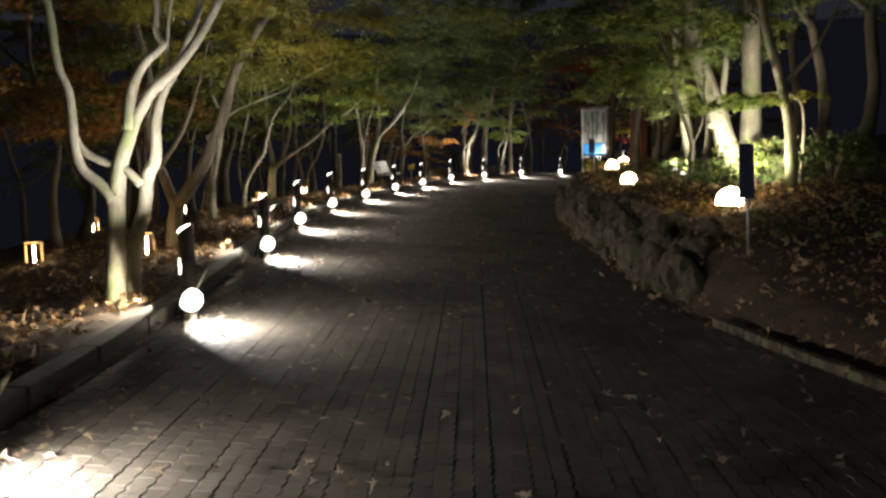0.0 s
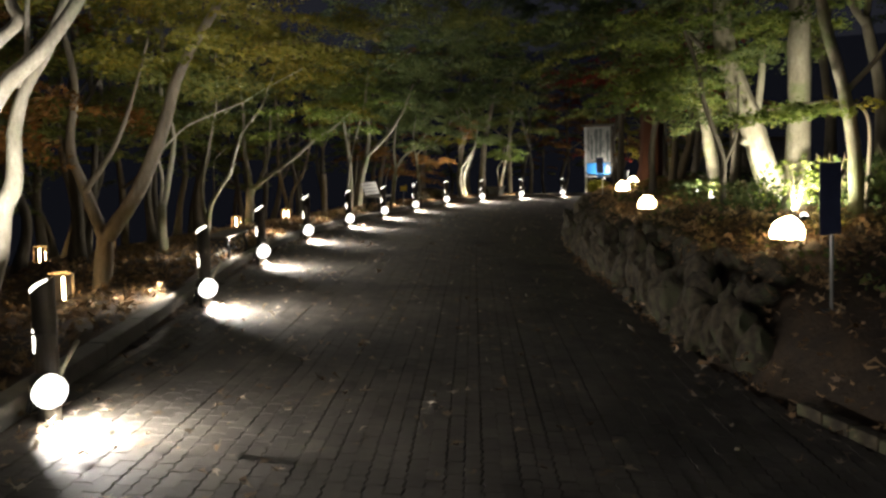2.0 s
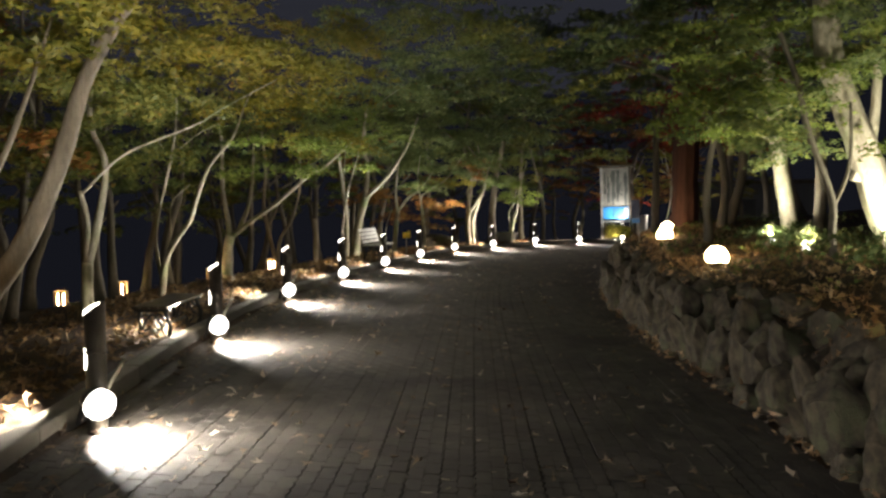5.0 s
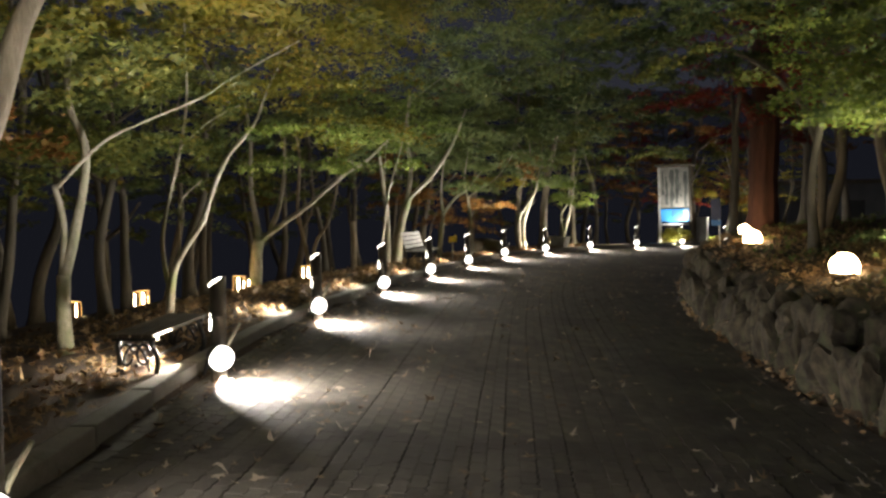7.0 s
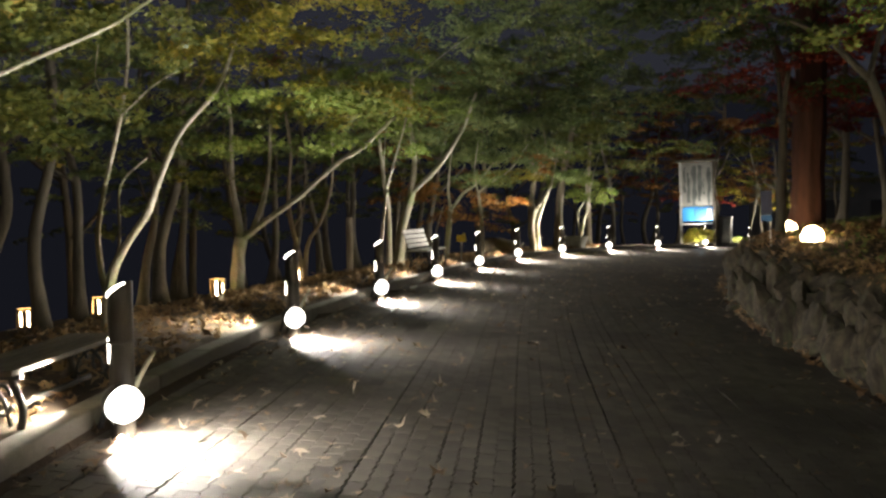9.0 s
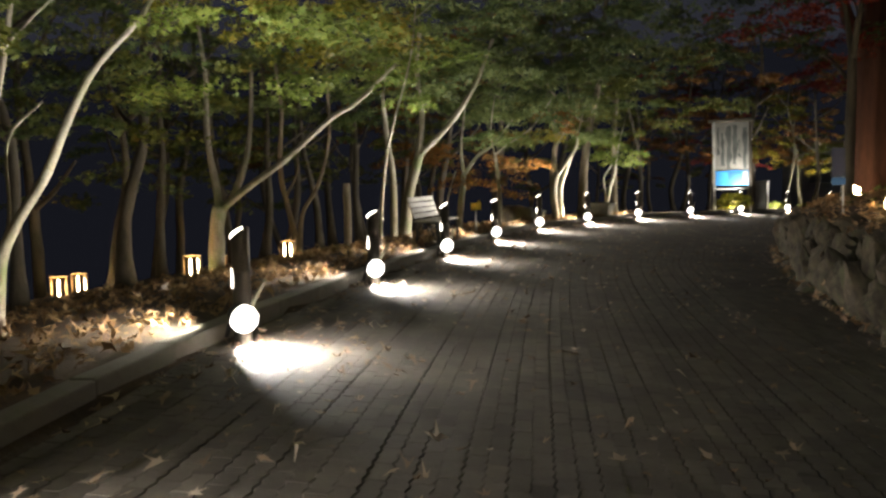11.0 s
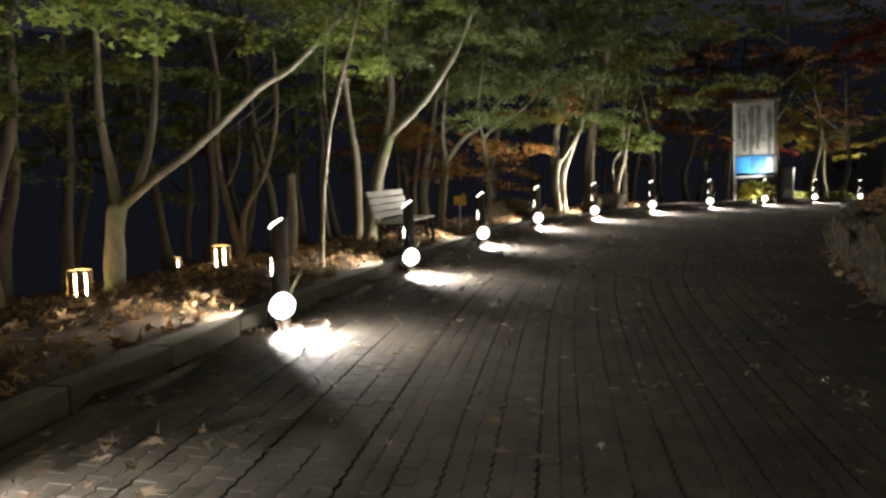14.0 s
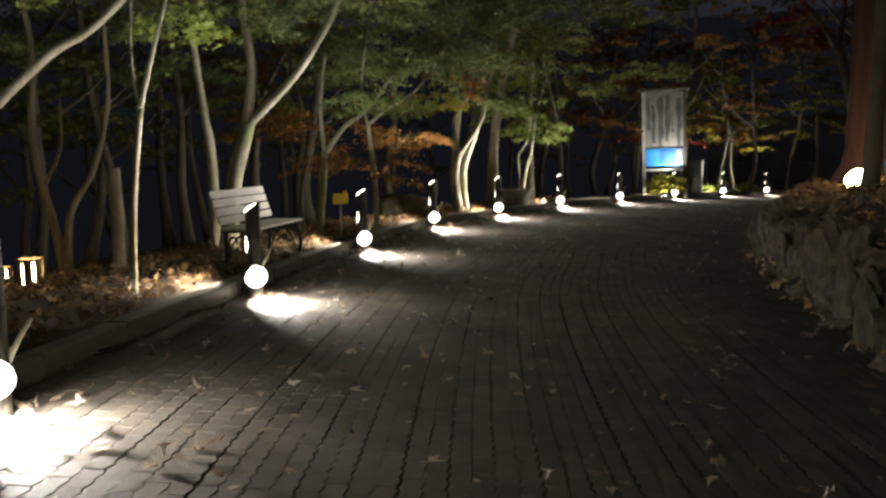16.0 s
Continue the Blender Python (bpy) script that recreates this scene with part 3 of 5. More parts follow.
tree((0.7, 36.2), [
    (1.0, 0.85, in_plane(36.2, [(0.72, -0.35), (0.60, 0.5), (0.63, 1.0), (0.70, 1.25)])),
    (0.55, 0.25, in_plane(36.2, [(0.68, 1.2), (0.64, 1.6), (0.62, 1.95), (0.85, 2.3), (1.07, 2.9), (1.0, 3.8)])),
    (0.55, 0.25, in_plane(36.2, [(0.72, 1.15), (0.95, 1.5), (1.22, 1.94), (1.30, 2.31), (1.5, 3.2)])),
    (0.8, 0.5, in_plane(36.35, [(0.86, -0.3), (0.8, 0.5), (0.86, 1.0), (1.15, 1.8)]))],
    [(around(0.9, 36.3, 2.3, 5.2, 1.9, 9, 4800, seed=25), LEAF_GREEN, GRN), (around(1.2, 35.4, 2.5, 3.2, 0.9, 3, 700, seed=26), LEAF_RUST, "reddish leaves"),
     ([(0.0, 35.8, 2.35, 0.7, 0.5, 0.2, 500)], LEAF_YELLOW, "yellow leaves")], BARK_PALE, "pale twisted double-trunked maple", 0.115)
tree((2.5, 39.4), [
    (0.9, 0.6, in_plane(39.6, [(2.5, -0.1), (2.6, 0.6), (2.76, 1.16)])),
    (0.6, 0.25, in_plane(39.6, [(2.76, 1.15), (2.85, 1.7), (2.92, 2.19), (3.2, 3.2)])),
    (0.5, 0.25, in_plane(39.6, [(2.5, 0.1), (2.47, 0.6), (2.43, 1.08), (2.67, 1.51), (2.75, 2.2)]))],
    [(around(2.8, 39.4, 1.7, 2.6, 1.4, 5, 2200, seed=27), LEAF_FRESH, "fresh green leaves"), (around(2.9, 40.0, 2.8, 5.4, 2.1, 8, 4400, seed=28), LEAF_OLIVE, OLV)],
    BARK_PALE, "slim forked maple behind the planter", 0.085)


def plain_tree(x, y, h, r, crown, mat, lab, seed, bark=BARK_DARK, label="", count=3000, spread=1.9, bottom=0.45, n=8, name="tree"):
    g = np.random.default_rng(seed)
    z = gz(x, y) - 0.15
    pts, px, py = [], x, y
    for i in range(6):
        pts.append((px, py, z + h * i / 5))
        px += g.normal(0, 0.028 * h)
        py += g.normal(0, 0.02 * h)
    stems = [(1.0, 0.3, pts)]
    for k in range(3):
        b = Vector(pts[2 + k % 3])
        d = Vector((g.normal(0, 1), g.normal(0, 0.7), 0)).normalized()
        L = h * g.uniform(0.16, 0.26)
        stems.append((0.45, 0.15, [b, b + d * L * 0.5 + Vector((0, 0, L * 0.35)), b + d * L + Vector((0, 0, L * 0.9))]))
    crowns = [(around(x, y, z + h * bottom, z + h * 1.05, spread, n, count, 0.25, seed), mat, lab)] if crown else []
    return tree((x, y), stems, crowns, bark, label or "dark tree standing back among the woods", r, "tree", name, 0.1, 0.0, 1.1)


# dark wood beyond the garden
for i, (x, y, h, r, mat, lab) in enumerate([
        (-7.6, 9.5, 6.0, 0.10, LEAF_RUST, "rust-brown leaves"), (-9.5, 13.0, 6.5, 0.12, LEAF_OLIVE, OLV), (-7.2, 14.6, 5.5, 0.08, LEAF_RUST, "rust-brown leaves"),
        (-10.5, 17.5, 7, 0.12, LEAF_OLIVE, OLV), (-7.4, 18.8, 6, 0.09, LEAF_OLIVE, OLV), (-9.8, 22.0, 7, 0.13, LEAF_RUST, "rust-brown leaves"),
        (-7.3, 22.8, 6, 0.10, LEAF_GREEN, GRN), (-11.5, 26.0, 7.5, 0.14, LEAF_GREEN, GRN), (-7.9, 28.6, 6.5, 0.11, LEAF_GREEN, GRN),
        (-6.6, 31.5, 6.5, 0.11, LEAF_GREEN, GRN), (-9.4, 33.0, 7.5, 0.14, LEAF_OLIVE, OLV), (-4.6, 33.5, 6.5, 0.11, LEAF_OLIVE, OLV),
        (-6.2, 37.5, 7.5, 0.14, LEAF_RUST, "rust-brown leaves"), (-3.2, 38.0, 7, 0.12, LEAF_RUST, "rust-brown leaves"), (-1.0, 41.5, 7.5, 0.14, LEAF_GREEN, GRN),
        (-4.4, 44.5, 8, 0.15, LEAF_GREEN, GRN), (1.4, 46.5, 8.5, 0.15, LEAF_OLIVE, OLV), (4.4, 49.5, 8, 0.14, LEAF_GREEN, GRN), (-9, 42, 8.5, 0.16, LEAF_GREEN, GRN),
        (7.6, 53.5, 8.5, 0.15, LEAF_OLIVE, OLV), (0.5, 54, 9, 0.16, LEAF_GREEN, GRN)]):
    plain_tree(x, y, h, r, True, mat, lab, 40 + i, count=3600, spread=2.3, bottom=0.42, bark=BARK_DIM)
for i, (x, y, h, r) in enumerate([(1.7, 38.9, 7.5, 0.17), (3.3, 43.8, 7.5, 0.14), (0.9, 39.2, 7.0, 0.11)]):
    plain_tree(x, y, h, r, True, LEAF_OLIVE, OLV, 70 + i, label="straight grey trunk behind the kerb", count=3800, spread=2.2, bottom=0.5)

# bare lower trunks standing among the garden lanterns
g = np.random.default_rng(77)
for i, (x, y) in enumerate([(-6.4, 16.4), (-7.8, 16.9), (-8.6, 20.6), (-6.5, 20.4), (-9.6, 23.6), (-7.0, 25.2), (-8.4, 27.6), (-10.4, 28.4), (-7.2, 31.0), (-5.4, 32.2), (-8.4, 35.2),
                            (-5.0, 36.4), (-2.6, 35.6), (-4.0, 40.5), (-6.8, 34.0), (-11.2, 21.0), (-9.0, 30.6)]):
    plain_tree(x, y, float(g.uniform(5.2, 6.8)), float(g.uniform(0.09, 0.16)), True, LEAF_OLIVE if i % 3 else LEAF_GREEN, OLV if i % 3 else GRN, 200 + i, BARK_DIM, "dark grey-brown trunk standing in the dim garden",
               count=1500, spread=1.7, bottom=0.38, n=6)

# trees beyond the bend and on the bank
plain_tree(9.35, 47.3, 7.5, 0.16, True, LEAF_RUST, "rust-red leaves", 81, label="dark straight trunk beside the notice board", count=4200, spread=2.3, bottom=0.5)
plain_tree(11.9, 51.0, 6.0, 0.07, True, LEAF_OLIVE, OLV, 82, BARK_PALE, "slim pale young tree past the bend", 2600, 1.6, 0.42)
plain_tree(13.2, 52.2, 6.0, 0.07, True, LEAF_RUST, "orange leaves", 83, BARK_PALE, "slim pale young tree past the bend", 2600, 1.6, 0.42)
plain_tree(10.4, 50.2, 5.0, 0.06, True, LEAF_YELLOW, YEL, 84, BARK_PALE, "slim young tree with yellow leaves", 2200, 1.4, 0.42)
plain_tree(16.6, 52.6, 7.0, 0.12, True, LEAF_OLIVE, OLV, 85, count=3400, spread=2.2)
plain_tree(8.6, 33.6, 7.5, 0.16, True, LEAF_RED, "dark red leaves", 86, count=5200, spread=2.6, bottom=0.4, label="dark tree with deep red leaves on the bank")
plain_tree(10.8, 37.5, 8, 0.16, True, LEAF_RED, "dark red leaves", 87, count=5200, spread=2.8, bottom=0.38, label="dark tree with deep red leaves on the bank")
plain_tree(13.5, 40.0, 8, 0.16, True, LEAF_RUST, "rust leaves", 88, count=4600, spread=2.6, bottom=0.4)
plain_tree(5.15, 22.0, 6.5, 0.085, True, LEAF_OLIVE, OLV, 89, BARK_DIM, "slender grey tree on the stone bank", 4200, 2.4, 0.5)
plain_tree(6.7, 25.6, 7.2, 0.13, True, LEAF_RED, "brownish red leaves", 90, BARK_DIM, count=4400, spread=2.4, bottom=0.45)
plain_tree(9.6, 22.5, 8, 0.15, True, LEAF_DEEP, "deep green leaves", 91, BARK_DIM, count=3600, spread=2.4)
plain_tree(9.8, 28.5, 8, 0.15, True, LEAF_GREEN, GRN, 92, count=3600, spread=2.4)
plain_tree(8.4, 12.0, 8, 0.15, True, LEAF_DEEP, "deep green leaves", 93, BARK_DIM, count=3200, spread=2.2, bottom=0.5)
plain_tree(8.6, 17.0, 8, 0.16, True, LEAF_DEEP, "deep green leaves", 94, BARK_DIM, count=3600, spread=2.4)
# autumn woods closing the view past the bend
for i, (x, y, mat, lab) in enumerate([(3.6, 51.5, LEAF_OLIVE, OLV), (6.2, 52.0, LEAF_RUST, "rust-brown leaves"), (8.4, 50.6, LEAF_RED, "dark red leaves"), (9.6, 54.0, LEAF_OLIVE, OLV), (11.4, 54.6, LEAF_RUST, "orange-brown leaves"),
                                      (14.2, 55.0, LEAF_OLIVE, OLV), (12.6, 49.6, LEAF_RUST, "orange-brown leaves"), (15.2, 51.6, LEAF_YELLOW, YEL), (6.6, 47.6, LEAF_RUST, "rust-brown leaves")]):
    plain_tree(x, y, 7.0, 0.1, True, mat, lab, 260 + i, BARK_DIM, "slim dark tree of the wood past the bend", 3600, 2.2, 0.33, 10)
# big red-barked trunk, lit by a dome lantern at its foot
zr = gz(7.2, 31.2) - 0.3
tree((7.2, 31.2), [(1.0, 0.85, [(7.35, 31.3, zr), (7.37, 31.3, zr + 1.8), (7.4, 31.3, zr + 3.6), (7.4, 31.3, zr + 6.5)]),
                   (0.5, 0.2, [(7.2, 31.3, zr + 3.4), (6.7, 31.1, zr + 4.2), (6.3, 31.0, zr + 5.2)])],
     [(around(7.0, 31.0, 3.6, 6.5, 2.6, 9, 5200, seed=31), LEAF_RED, "dark red leaves")], BARK_RED, "massive red-barked trunk on the bank", 0.42, name="redwood_tree", ridge=0.05)
# crowns meeting over the road
for i, (x, y, mat, lab, pads) in enumerate([
        (5.6, 28.2, LEAF_DEEP, "deep green leaves", around(3.6, 28.5, 3.6, 6.2, 2.6, 10, 5200, seed=61)),
        (8.7, 34.6, LEAF_DEEP, "deep green leaves", around(4.4, 35.0, 3.8, 6.6, 2.7, 10, 5200, seed=62)),
        (6.2, 19.6, LEAF_DEEP, "deep green leaves", around(3.4, 20.4, 4.0, 6.0, 2.3, 9, 4600, seed=66)),
        (6.9, 15.2, LEAF_DEEP, "deep green leaves", around(4.2, 16.0, 4.1, 6.2, 2.2, 9, 4200, seed=67)),
        (6.4, 25.0, LEAF_DEEP, "deep green leaves", around(3.0, 25.0, 4.2, 6.4, 2.5, 9, 4800, seed=68)),
        (-3.6, 34.6, LEAF_GREEN, GRN, around(-0.4, 34.6, 3.8, 6.8, 2.6, 10, 5400, seed=63)),
        (4.6, 46.0, LEAF_OLIVE, OLV, around(5.4, 44.0, 3.6, 7.0, 2.6, 10, 5000, seed=64)),
        (-1.2, 46.0, LEAF_GREEN, GRN, around(1.6, 41.5, 3.6, 7.0, 2.6, 10, 5000, seed=65))]):
    z = gz(x, y) - 0.2
    c = pads[4]
    tree((x, y), [(1.0, 0.6, [(x, y, z), (x + 0.05, y, z + 1.6), (x * 0.9 + c[0] * 0.1, y * 0.9 + c[1] * 0.1, z + 3.0)]),
                  (0.55, 0.2, [(x * 0.9 + c[0] * 0.1, y * 0.9 + c[1] * 0.1, z + 2.9), (x * 0.6 + c[0] * 0.4, y * 0.6 + c[1] * 0.4, z + 3.9), (c[0], c[1], c[2])]),
                  (0.5, 0.2, [(x * 0.9 + c[0] * 0.1, y * 0.9 + c[1] * 0.1, z + 2.9), (x, y + 0.4, z + 4.2), (x - 0.3, y + 0.6, z + 5.6)])],
         [(pads, mat, lab)], BARK_DIM, "dark maple with a crown spreading over the road", 0.12, leaf=0.095, density=1.3)
# floodlit group on the near bank
tree((6.1, 20.5), [(1.0, 0.6, in_plane(20.5, [(6.2, 0.5), (6.06, 1.31), (5.94, 1.98), (5.84, 2.64), (5.7, 3.6), (5.6, 5.2)])),
                   (0.35, 0.12, in_plane(20.5, [(5.86, 2.5), (5.4, 2.75), (4.8, 2.85)]))],
     [([(5.25, 20.2, 2.75, 0.65, 0.5, 0.2, 900), (4.8, 20.2, 2.9, 0.4, 0.4, 0.15, 300)] + around(5.4, 20.3, 3.3, 4.8, 1.6, 6, 3000, seed=32), LEAF_FRESH, "floodlit green leaves")], BARK_PALE, "floodlit pale trunk on the bank", 0.17)
tree((5.7, 16.5), [(1.3, 0.8, in_plane(16.5, [(6.0, 0.3), (5.8, 1.0), (5.58, 1.5), (5.42, 2.0), (5.15, 2.65), (4.9, 3.4), (4.8, 4.6)])),
                   (0.5, 0.25, in_plane(16.5, [(5.3, 1.7), (5.5, 2.4), (5.55, 3.4)]))],
     [(around(5.0, 16.0, 2.7, 4.8, 1.6, 8, 4200, seed=33), LEAF_FRESH, "floodlit green leaves")], BARK_PALE, "broad leaning pale trunk lit from below", 0.19, ridge=0.035)
tree((5.5, 14.5), [(1.0, 0.7, in_plane(14.5, [(5.36, 0.3), (5.36, 1.35), (5.34, 2.44), (5.30, 3.31), (5.28, 4.4), (5.2, 6)]))],
     [(around(5.6, 14.6, 3.9, 6.2, 1.9, 7, 3600, seed=34), LEAF_GREEN, GRN)], BARK_PALE, "thick pale upright trunk lit from below", 0.19)
tree((5.4, 12.8), [(1.0, 0.6, in_plane(12.8, [(5.45, 0.3), (5.39, 1.10), (5.31, 1.80), (5.10, 2.58), (4.84, 3.43), (4.6, 5.0)])),
                   (0.4, 0.15, in_plane(12.8, [(5.2, 2.3), (5.7, 2.9), (6.1, 3.8)]))],
     [(around(5.3, 12.8, 3.6, 5.5, 1.7, 6, 2600, seed=35), LEAF_GREEN, GRN)], BARK_PALE, "floodlit mottled trunk leaning over the bank", 0.1)
tree((4.85, 16.1), [(1.0, 0.6, in_plane(16.1, [(4.86, 0.35), (4.8, 1.0), (4.78, 1.49), (4.46, 2.34), (4.33, 2.92), (4.0, 3.8)])),
                    (0.6, 0.3, in_plane(16.1, [(4.78, 1.3), (5.0, 1.9), (5.0, 2.7)]))],
     [(around(4.3, 16.0, 2.2, 4.0, 1.6, 8, 3600, seed=36), LEAF_GREEN, GRN)], BARK_DIM, "thin dark sapling before the floodlit trunks", 0.055)
tree((5.5, 13.0), [(1.0, 0.4, [(5.62, 13.05, 0.4), (5.66, 13.02, 1.3), (5.6, 13.0, 2.0), (5.3, 13.0, 2.2), (4.8, 13.0, 2.18), (4.2, 13.0, 2.08)])],
     [([(4.72, 13.0, 2.13, 0.42, 0.4, 0.05, 420), (4.3, 13.0, 2.02, 0.35, 0.35, 0.05, 260)], LEAF_FRESH, "bright yellow-green leaves"), ([(5.4, 13.0, 2.2, 0.22, 0.15, 0.04, 70)], LEAF_YELLOW, "orange leaf tips")],
     BARK_DARK, "low overhanging branch of a small maple", 0.03)


def shrub(x, y, r, h, mat, label, n, seed, size=0.07):
    g = np.random.default_rng(seed)
    root = thing("shrub", pose(0, 0, 0), label, "shrub")
    z = gz(x, y)
    for k in range(6):
        a, q = g.uniform(0, 6.28), r * g.uniform(0.3, 0.9)
        part("stem", tube([(x, y, z - 0.05), (x + q * 0.4 * math.cos(a), y + q * 0.4 * math.sin(a), z + h * 0.5), (x + q * math.cos(a), y + q * math.sin(a), z + h)], 0.014, 0.005, 5, 3), BARK_DARK, root)
    pads = [(x + g.normal(0, r * 0.4), y + g.normal(0, r * 0.4), z + h * g.uniform(0.3, 1.0), r * 0.5, r * 0.5, h * 0.16, n // 6) for _ in range(6)]
    p = pad_points(pads)
    part("foliage", leaves("foliage", p, g.uniform(0.7, 1.3, len(p)) * size, mat, 0.9), parent=root)
    return root


shrub(5.45, 13.5, 0.42, 0.85, LEAF_GREEN, "floodlit green shrub on the bank", 420, 51)
shrub(4.68, 12.95, 0.22, 0.85, LEAF_FRESH, "pale flowering plant close to the floodlight", 160, 52, 0.05)
shrub(6.1, 12.9, 0.5, 0.9, LEAF_DEEP, "green shrub on the bank", 600, 53)
shrub(5.4, 17.9, 0.4, 0.35, LEAF_DEEP, "low green shrub under the trees", 500, 54)
shrub(6.1, 20.4, 0.5, 0.4, LEAF_DEEP, "low floodlit shrub on the bank", 600, 55)
shrub(4.9, 14.9, 0.6, 0.5, LEAF_DEEP, "low dark green shrub on the bank", 400, 56)
shrub(8.2, 45.5, 0.6, 0.9, LEAF_YELLOW, "yellow-lit shrub under the notice board", 900, 57, 0.1)
shrub(10.9, 48.9, 0.5, 0.3, LEAF_FRESH, "low planting beside the kerb", 300, 58)
shrub(12.8, 50.4, 0.5, 0.3, LEAF_FRESH, "low planting beside the kerb", 300, 59)


# ---- lamps along the kerb ----
def tangent(x, y):
    i = int(np.argmin(((LINE_D - (x, y)) ** 2).sum(1)))
    d = LINE_D[min(i + 2, len(LINE_D) - 1)] - LINE_D[max(i - 2, 0)]
    return d / np.hypot(*d)


def slanted_tube(r, h, cut, wall, seg=28):
    """A hollow upright pipe cut off at a slant: its mouth is low at -x and high at +x."""
    verts, faces = [], []
    for rr in (r, r - wall):
        for lev in (0, 1):
            for k in range(seg):
                a = 2 * math.pi * k / seg
                z = h - cut * (1 - math.cos(a)) / 2 if lev else (0 if rr == r else h * 0.35)
                verts.append((rr * math.cos(a), rr * math.sin(a), z))
    for k in range(seg):
        j = (k + 1) % seg
        faces += [(k, j, seg + j, seg + k), (2 * seg + j, 2 * seg + k, 3 * seg + k, 3 * seg + j), (seg + k, seg + j, 3 * seg + j, 3 * seg + k)]
    faces.append(tuple(range(seg - 1, -1, -1)))
    faces.append(tuple(range(2 * seg, 3 * seg)))
    return verts, faces


def crescent(r, h, cut, drop, a0, a1, depth, seg=14):
    """A lit band inside the mouth, following its slanted rim."""
    verts, faces = [], []
    for i in range(seg + 1):
        f = i / seg
        a = math.radians(a0 + (a1 - a0) * f)
        z = h - cut * (1 - math.cos(a)) / 2
        w = drop * (0.35 + 0.65 * math.sin(math.pi * f))
        for rr in (r, r - depth):
            verts += [(rr * math.cos(a), rr * math.sin(a), z), (rr * math.cos(a), rr * math.sin(a), z + w)]
        if i:
            p, q = 4 * (i - 1), 4 * i
            faces += [(p, q, q + 1, p + 1), (p + 2, p + 3, q + 3, q + 2), (p + 1, q + 1, q + 3, p + 3), (p, p + 2, q + 2, q)]
    faces += [(0, 1, 3, 2), (4 * seg, 4 * seg + 2, 4 * seg + 3, 4 * seg + 1)]
    return verts, faces


def lens_slot(r, a0, z0, z1, half, bulge, seg=10):
    """A pointed upright light slot wrapped on a round post."""
    verts, faces = [], []
    for i in range(seg + 1):
        f = i / seg
        w = half * math.sin(math.pi * (0.06 + 0.88 * f))
        z = z0 + (z1 - z0) * f
        for s in (-1, 1):
            a = math.radians(a0) + s * w / r
            for rr in (r - 0.01, r + bulge):
                verts.append((rr * math.cos(a), rr * math.sin(a), z))
        if i:
            p, q = 4 * (i - 1), 4 * i
            faces += [(p + 1, p + 3, q + 3, q + 1), (p, q, q + 2, p + 2), (p, p + 1, q + 1, q), (p + 2, q + 2, q + 3, p + 3)]
    faces += [(0, 2, 3, 1), (4 * seg, 4 * seg + 1, 4 * seg + 3, 4 * seg + 2)]
    return verts, faces


BH = 0.93


def bollard():
    root = thing("bamboo_bollard_light", pose(0, 0, 0), "dark slant-cut bamboo bollard with glowing slots beside the kerb", "bollard light", "bollard lights along the kerb")
    body = part("post", slanted_tube(0.07, BH, 0.10, 0.011), BAMBOO, root, smooth=False)
    for z in (0.30, 0.58):
        part("node_ring", lathe([(0.07, -0.012), (0.0755, -0.004), (0.0755, 0.004), (0.07, 0.012)], 24, (0, 0, z), False), BAMBOO, body)
    part("rim_light", crescent(0.0735, BH, 0.10, 0.026, 172, 318, 0.007), SLOT_GLOW, root, "glowing slanted rim")
    part("slot_light", lens_slot(0.07, 218, 0.46, 0.61, 0.026, 0.004), SLOT_GLOW, root, "glowing side slot")
    part("side_twig", tube([(0.055, 0.03, 0.30), (0.11, 0.03, 0.40), (0.18, 0.04, 0.52)], 0.02, 0.014, 7, 3), BARK_PALE, root, "short pale twig stub", smooth=True)
    return root


def flood():
    root = thing("flood_lamp", pose(0, 0, 0), "small round white floodlight standing at a bollard's foot", "floodlight", "floodlights along the kerb")
    part("housing", lathe([(0.03, -0.075), (0.06, -0.07), (0.086, -0.03), (0.094, 0.0), (0.094, 0.012), (0.086, 0.012), (0.084, -0.005)], 22), BLACK, root, smooth=True)
    part("lens", lathe([(0.092, 0.0), (0.1, 0.03), (0.101, 0.06), (0.09, 0.095), (0.064, 0.122), (0.032, 0.135), (0.004, 0.138)], 24), FLOOD_GLOW, root, "glowing white lens", smooth=True)
    return root


def flood_foot():
    bm = box(0.03, 0.016, 0.2, (0, 0, 0.06), 0.004)
    return bm


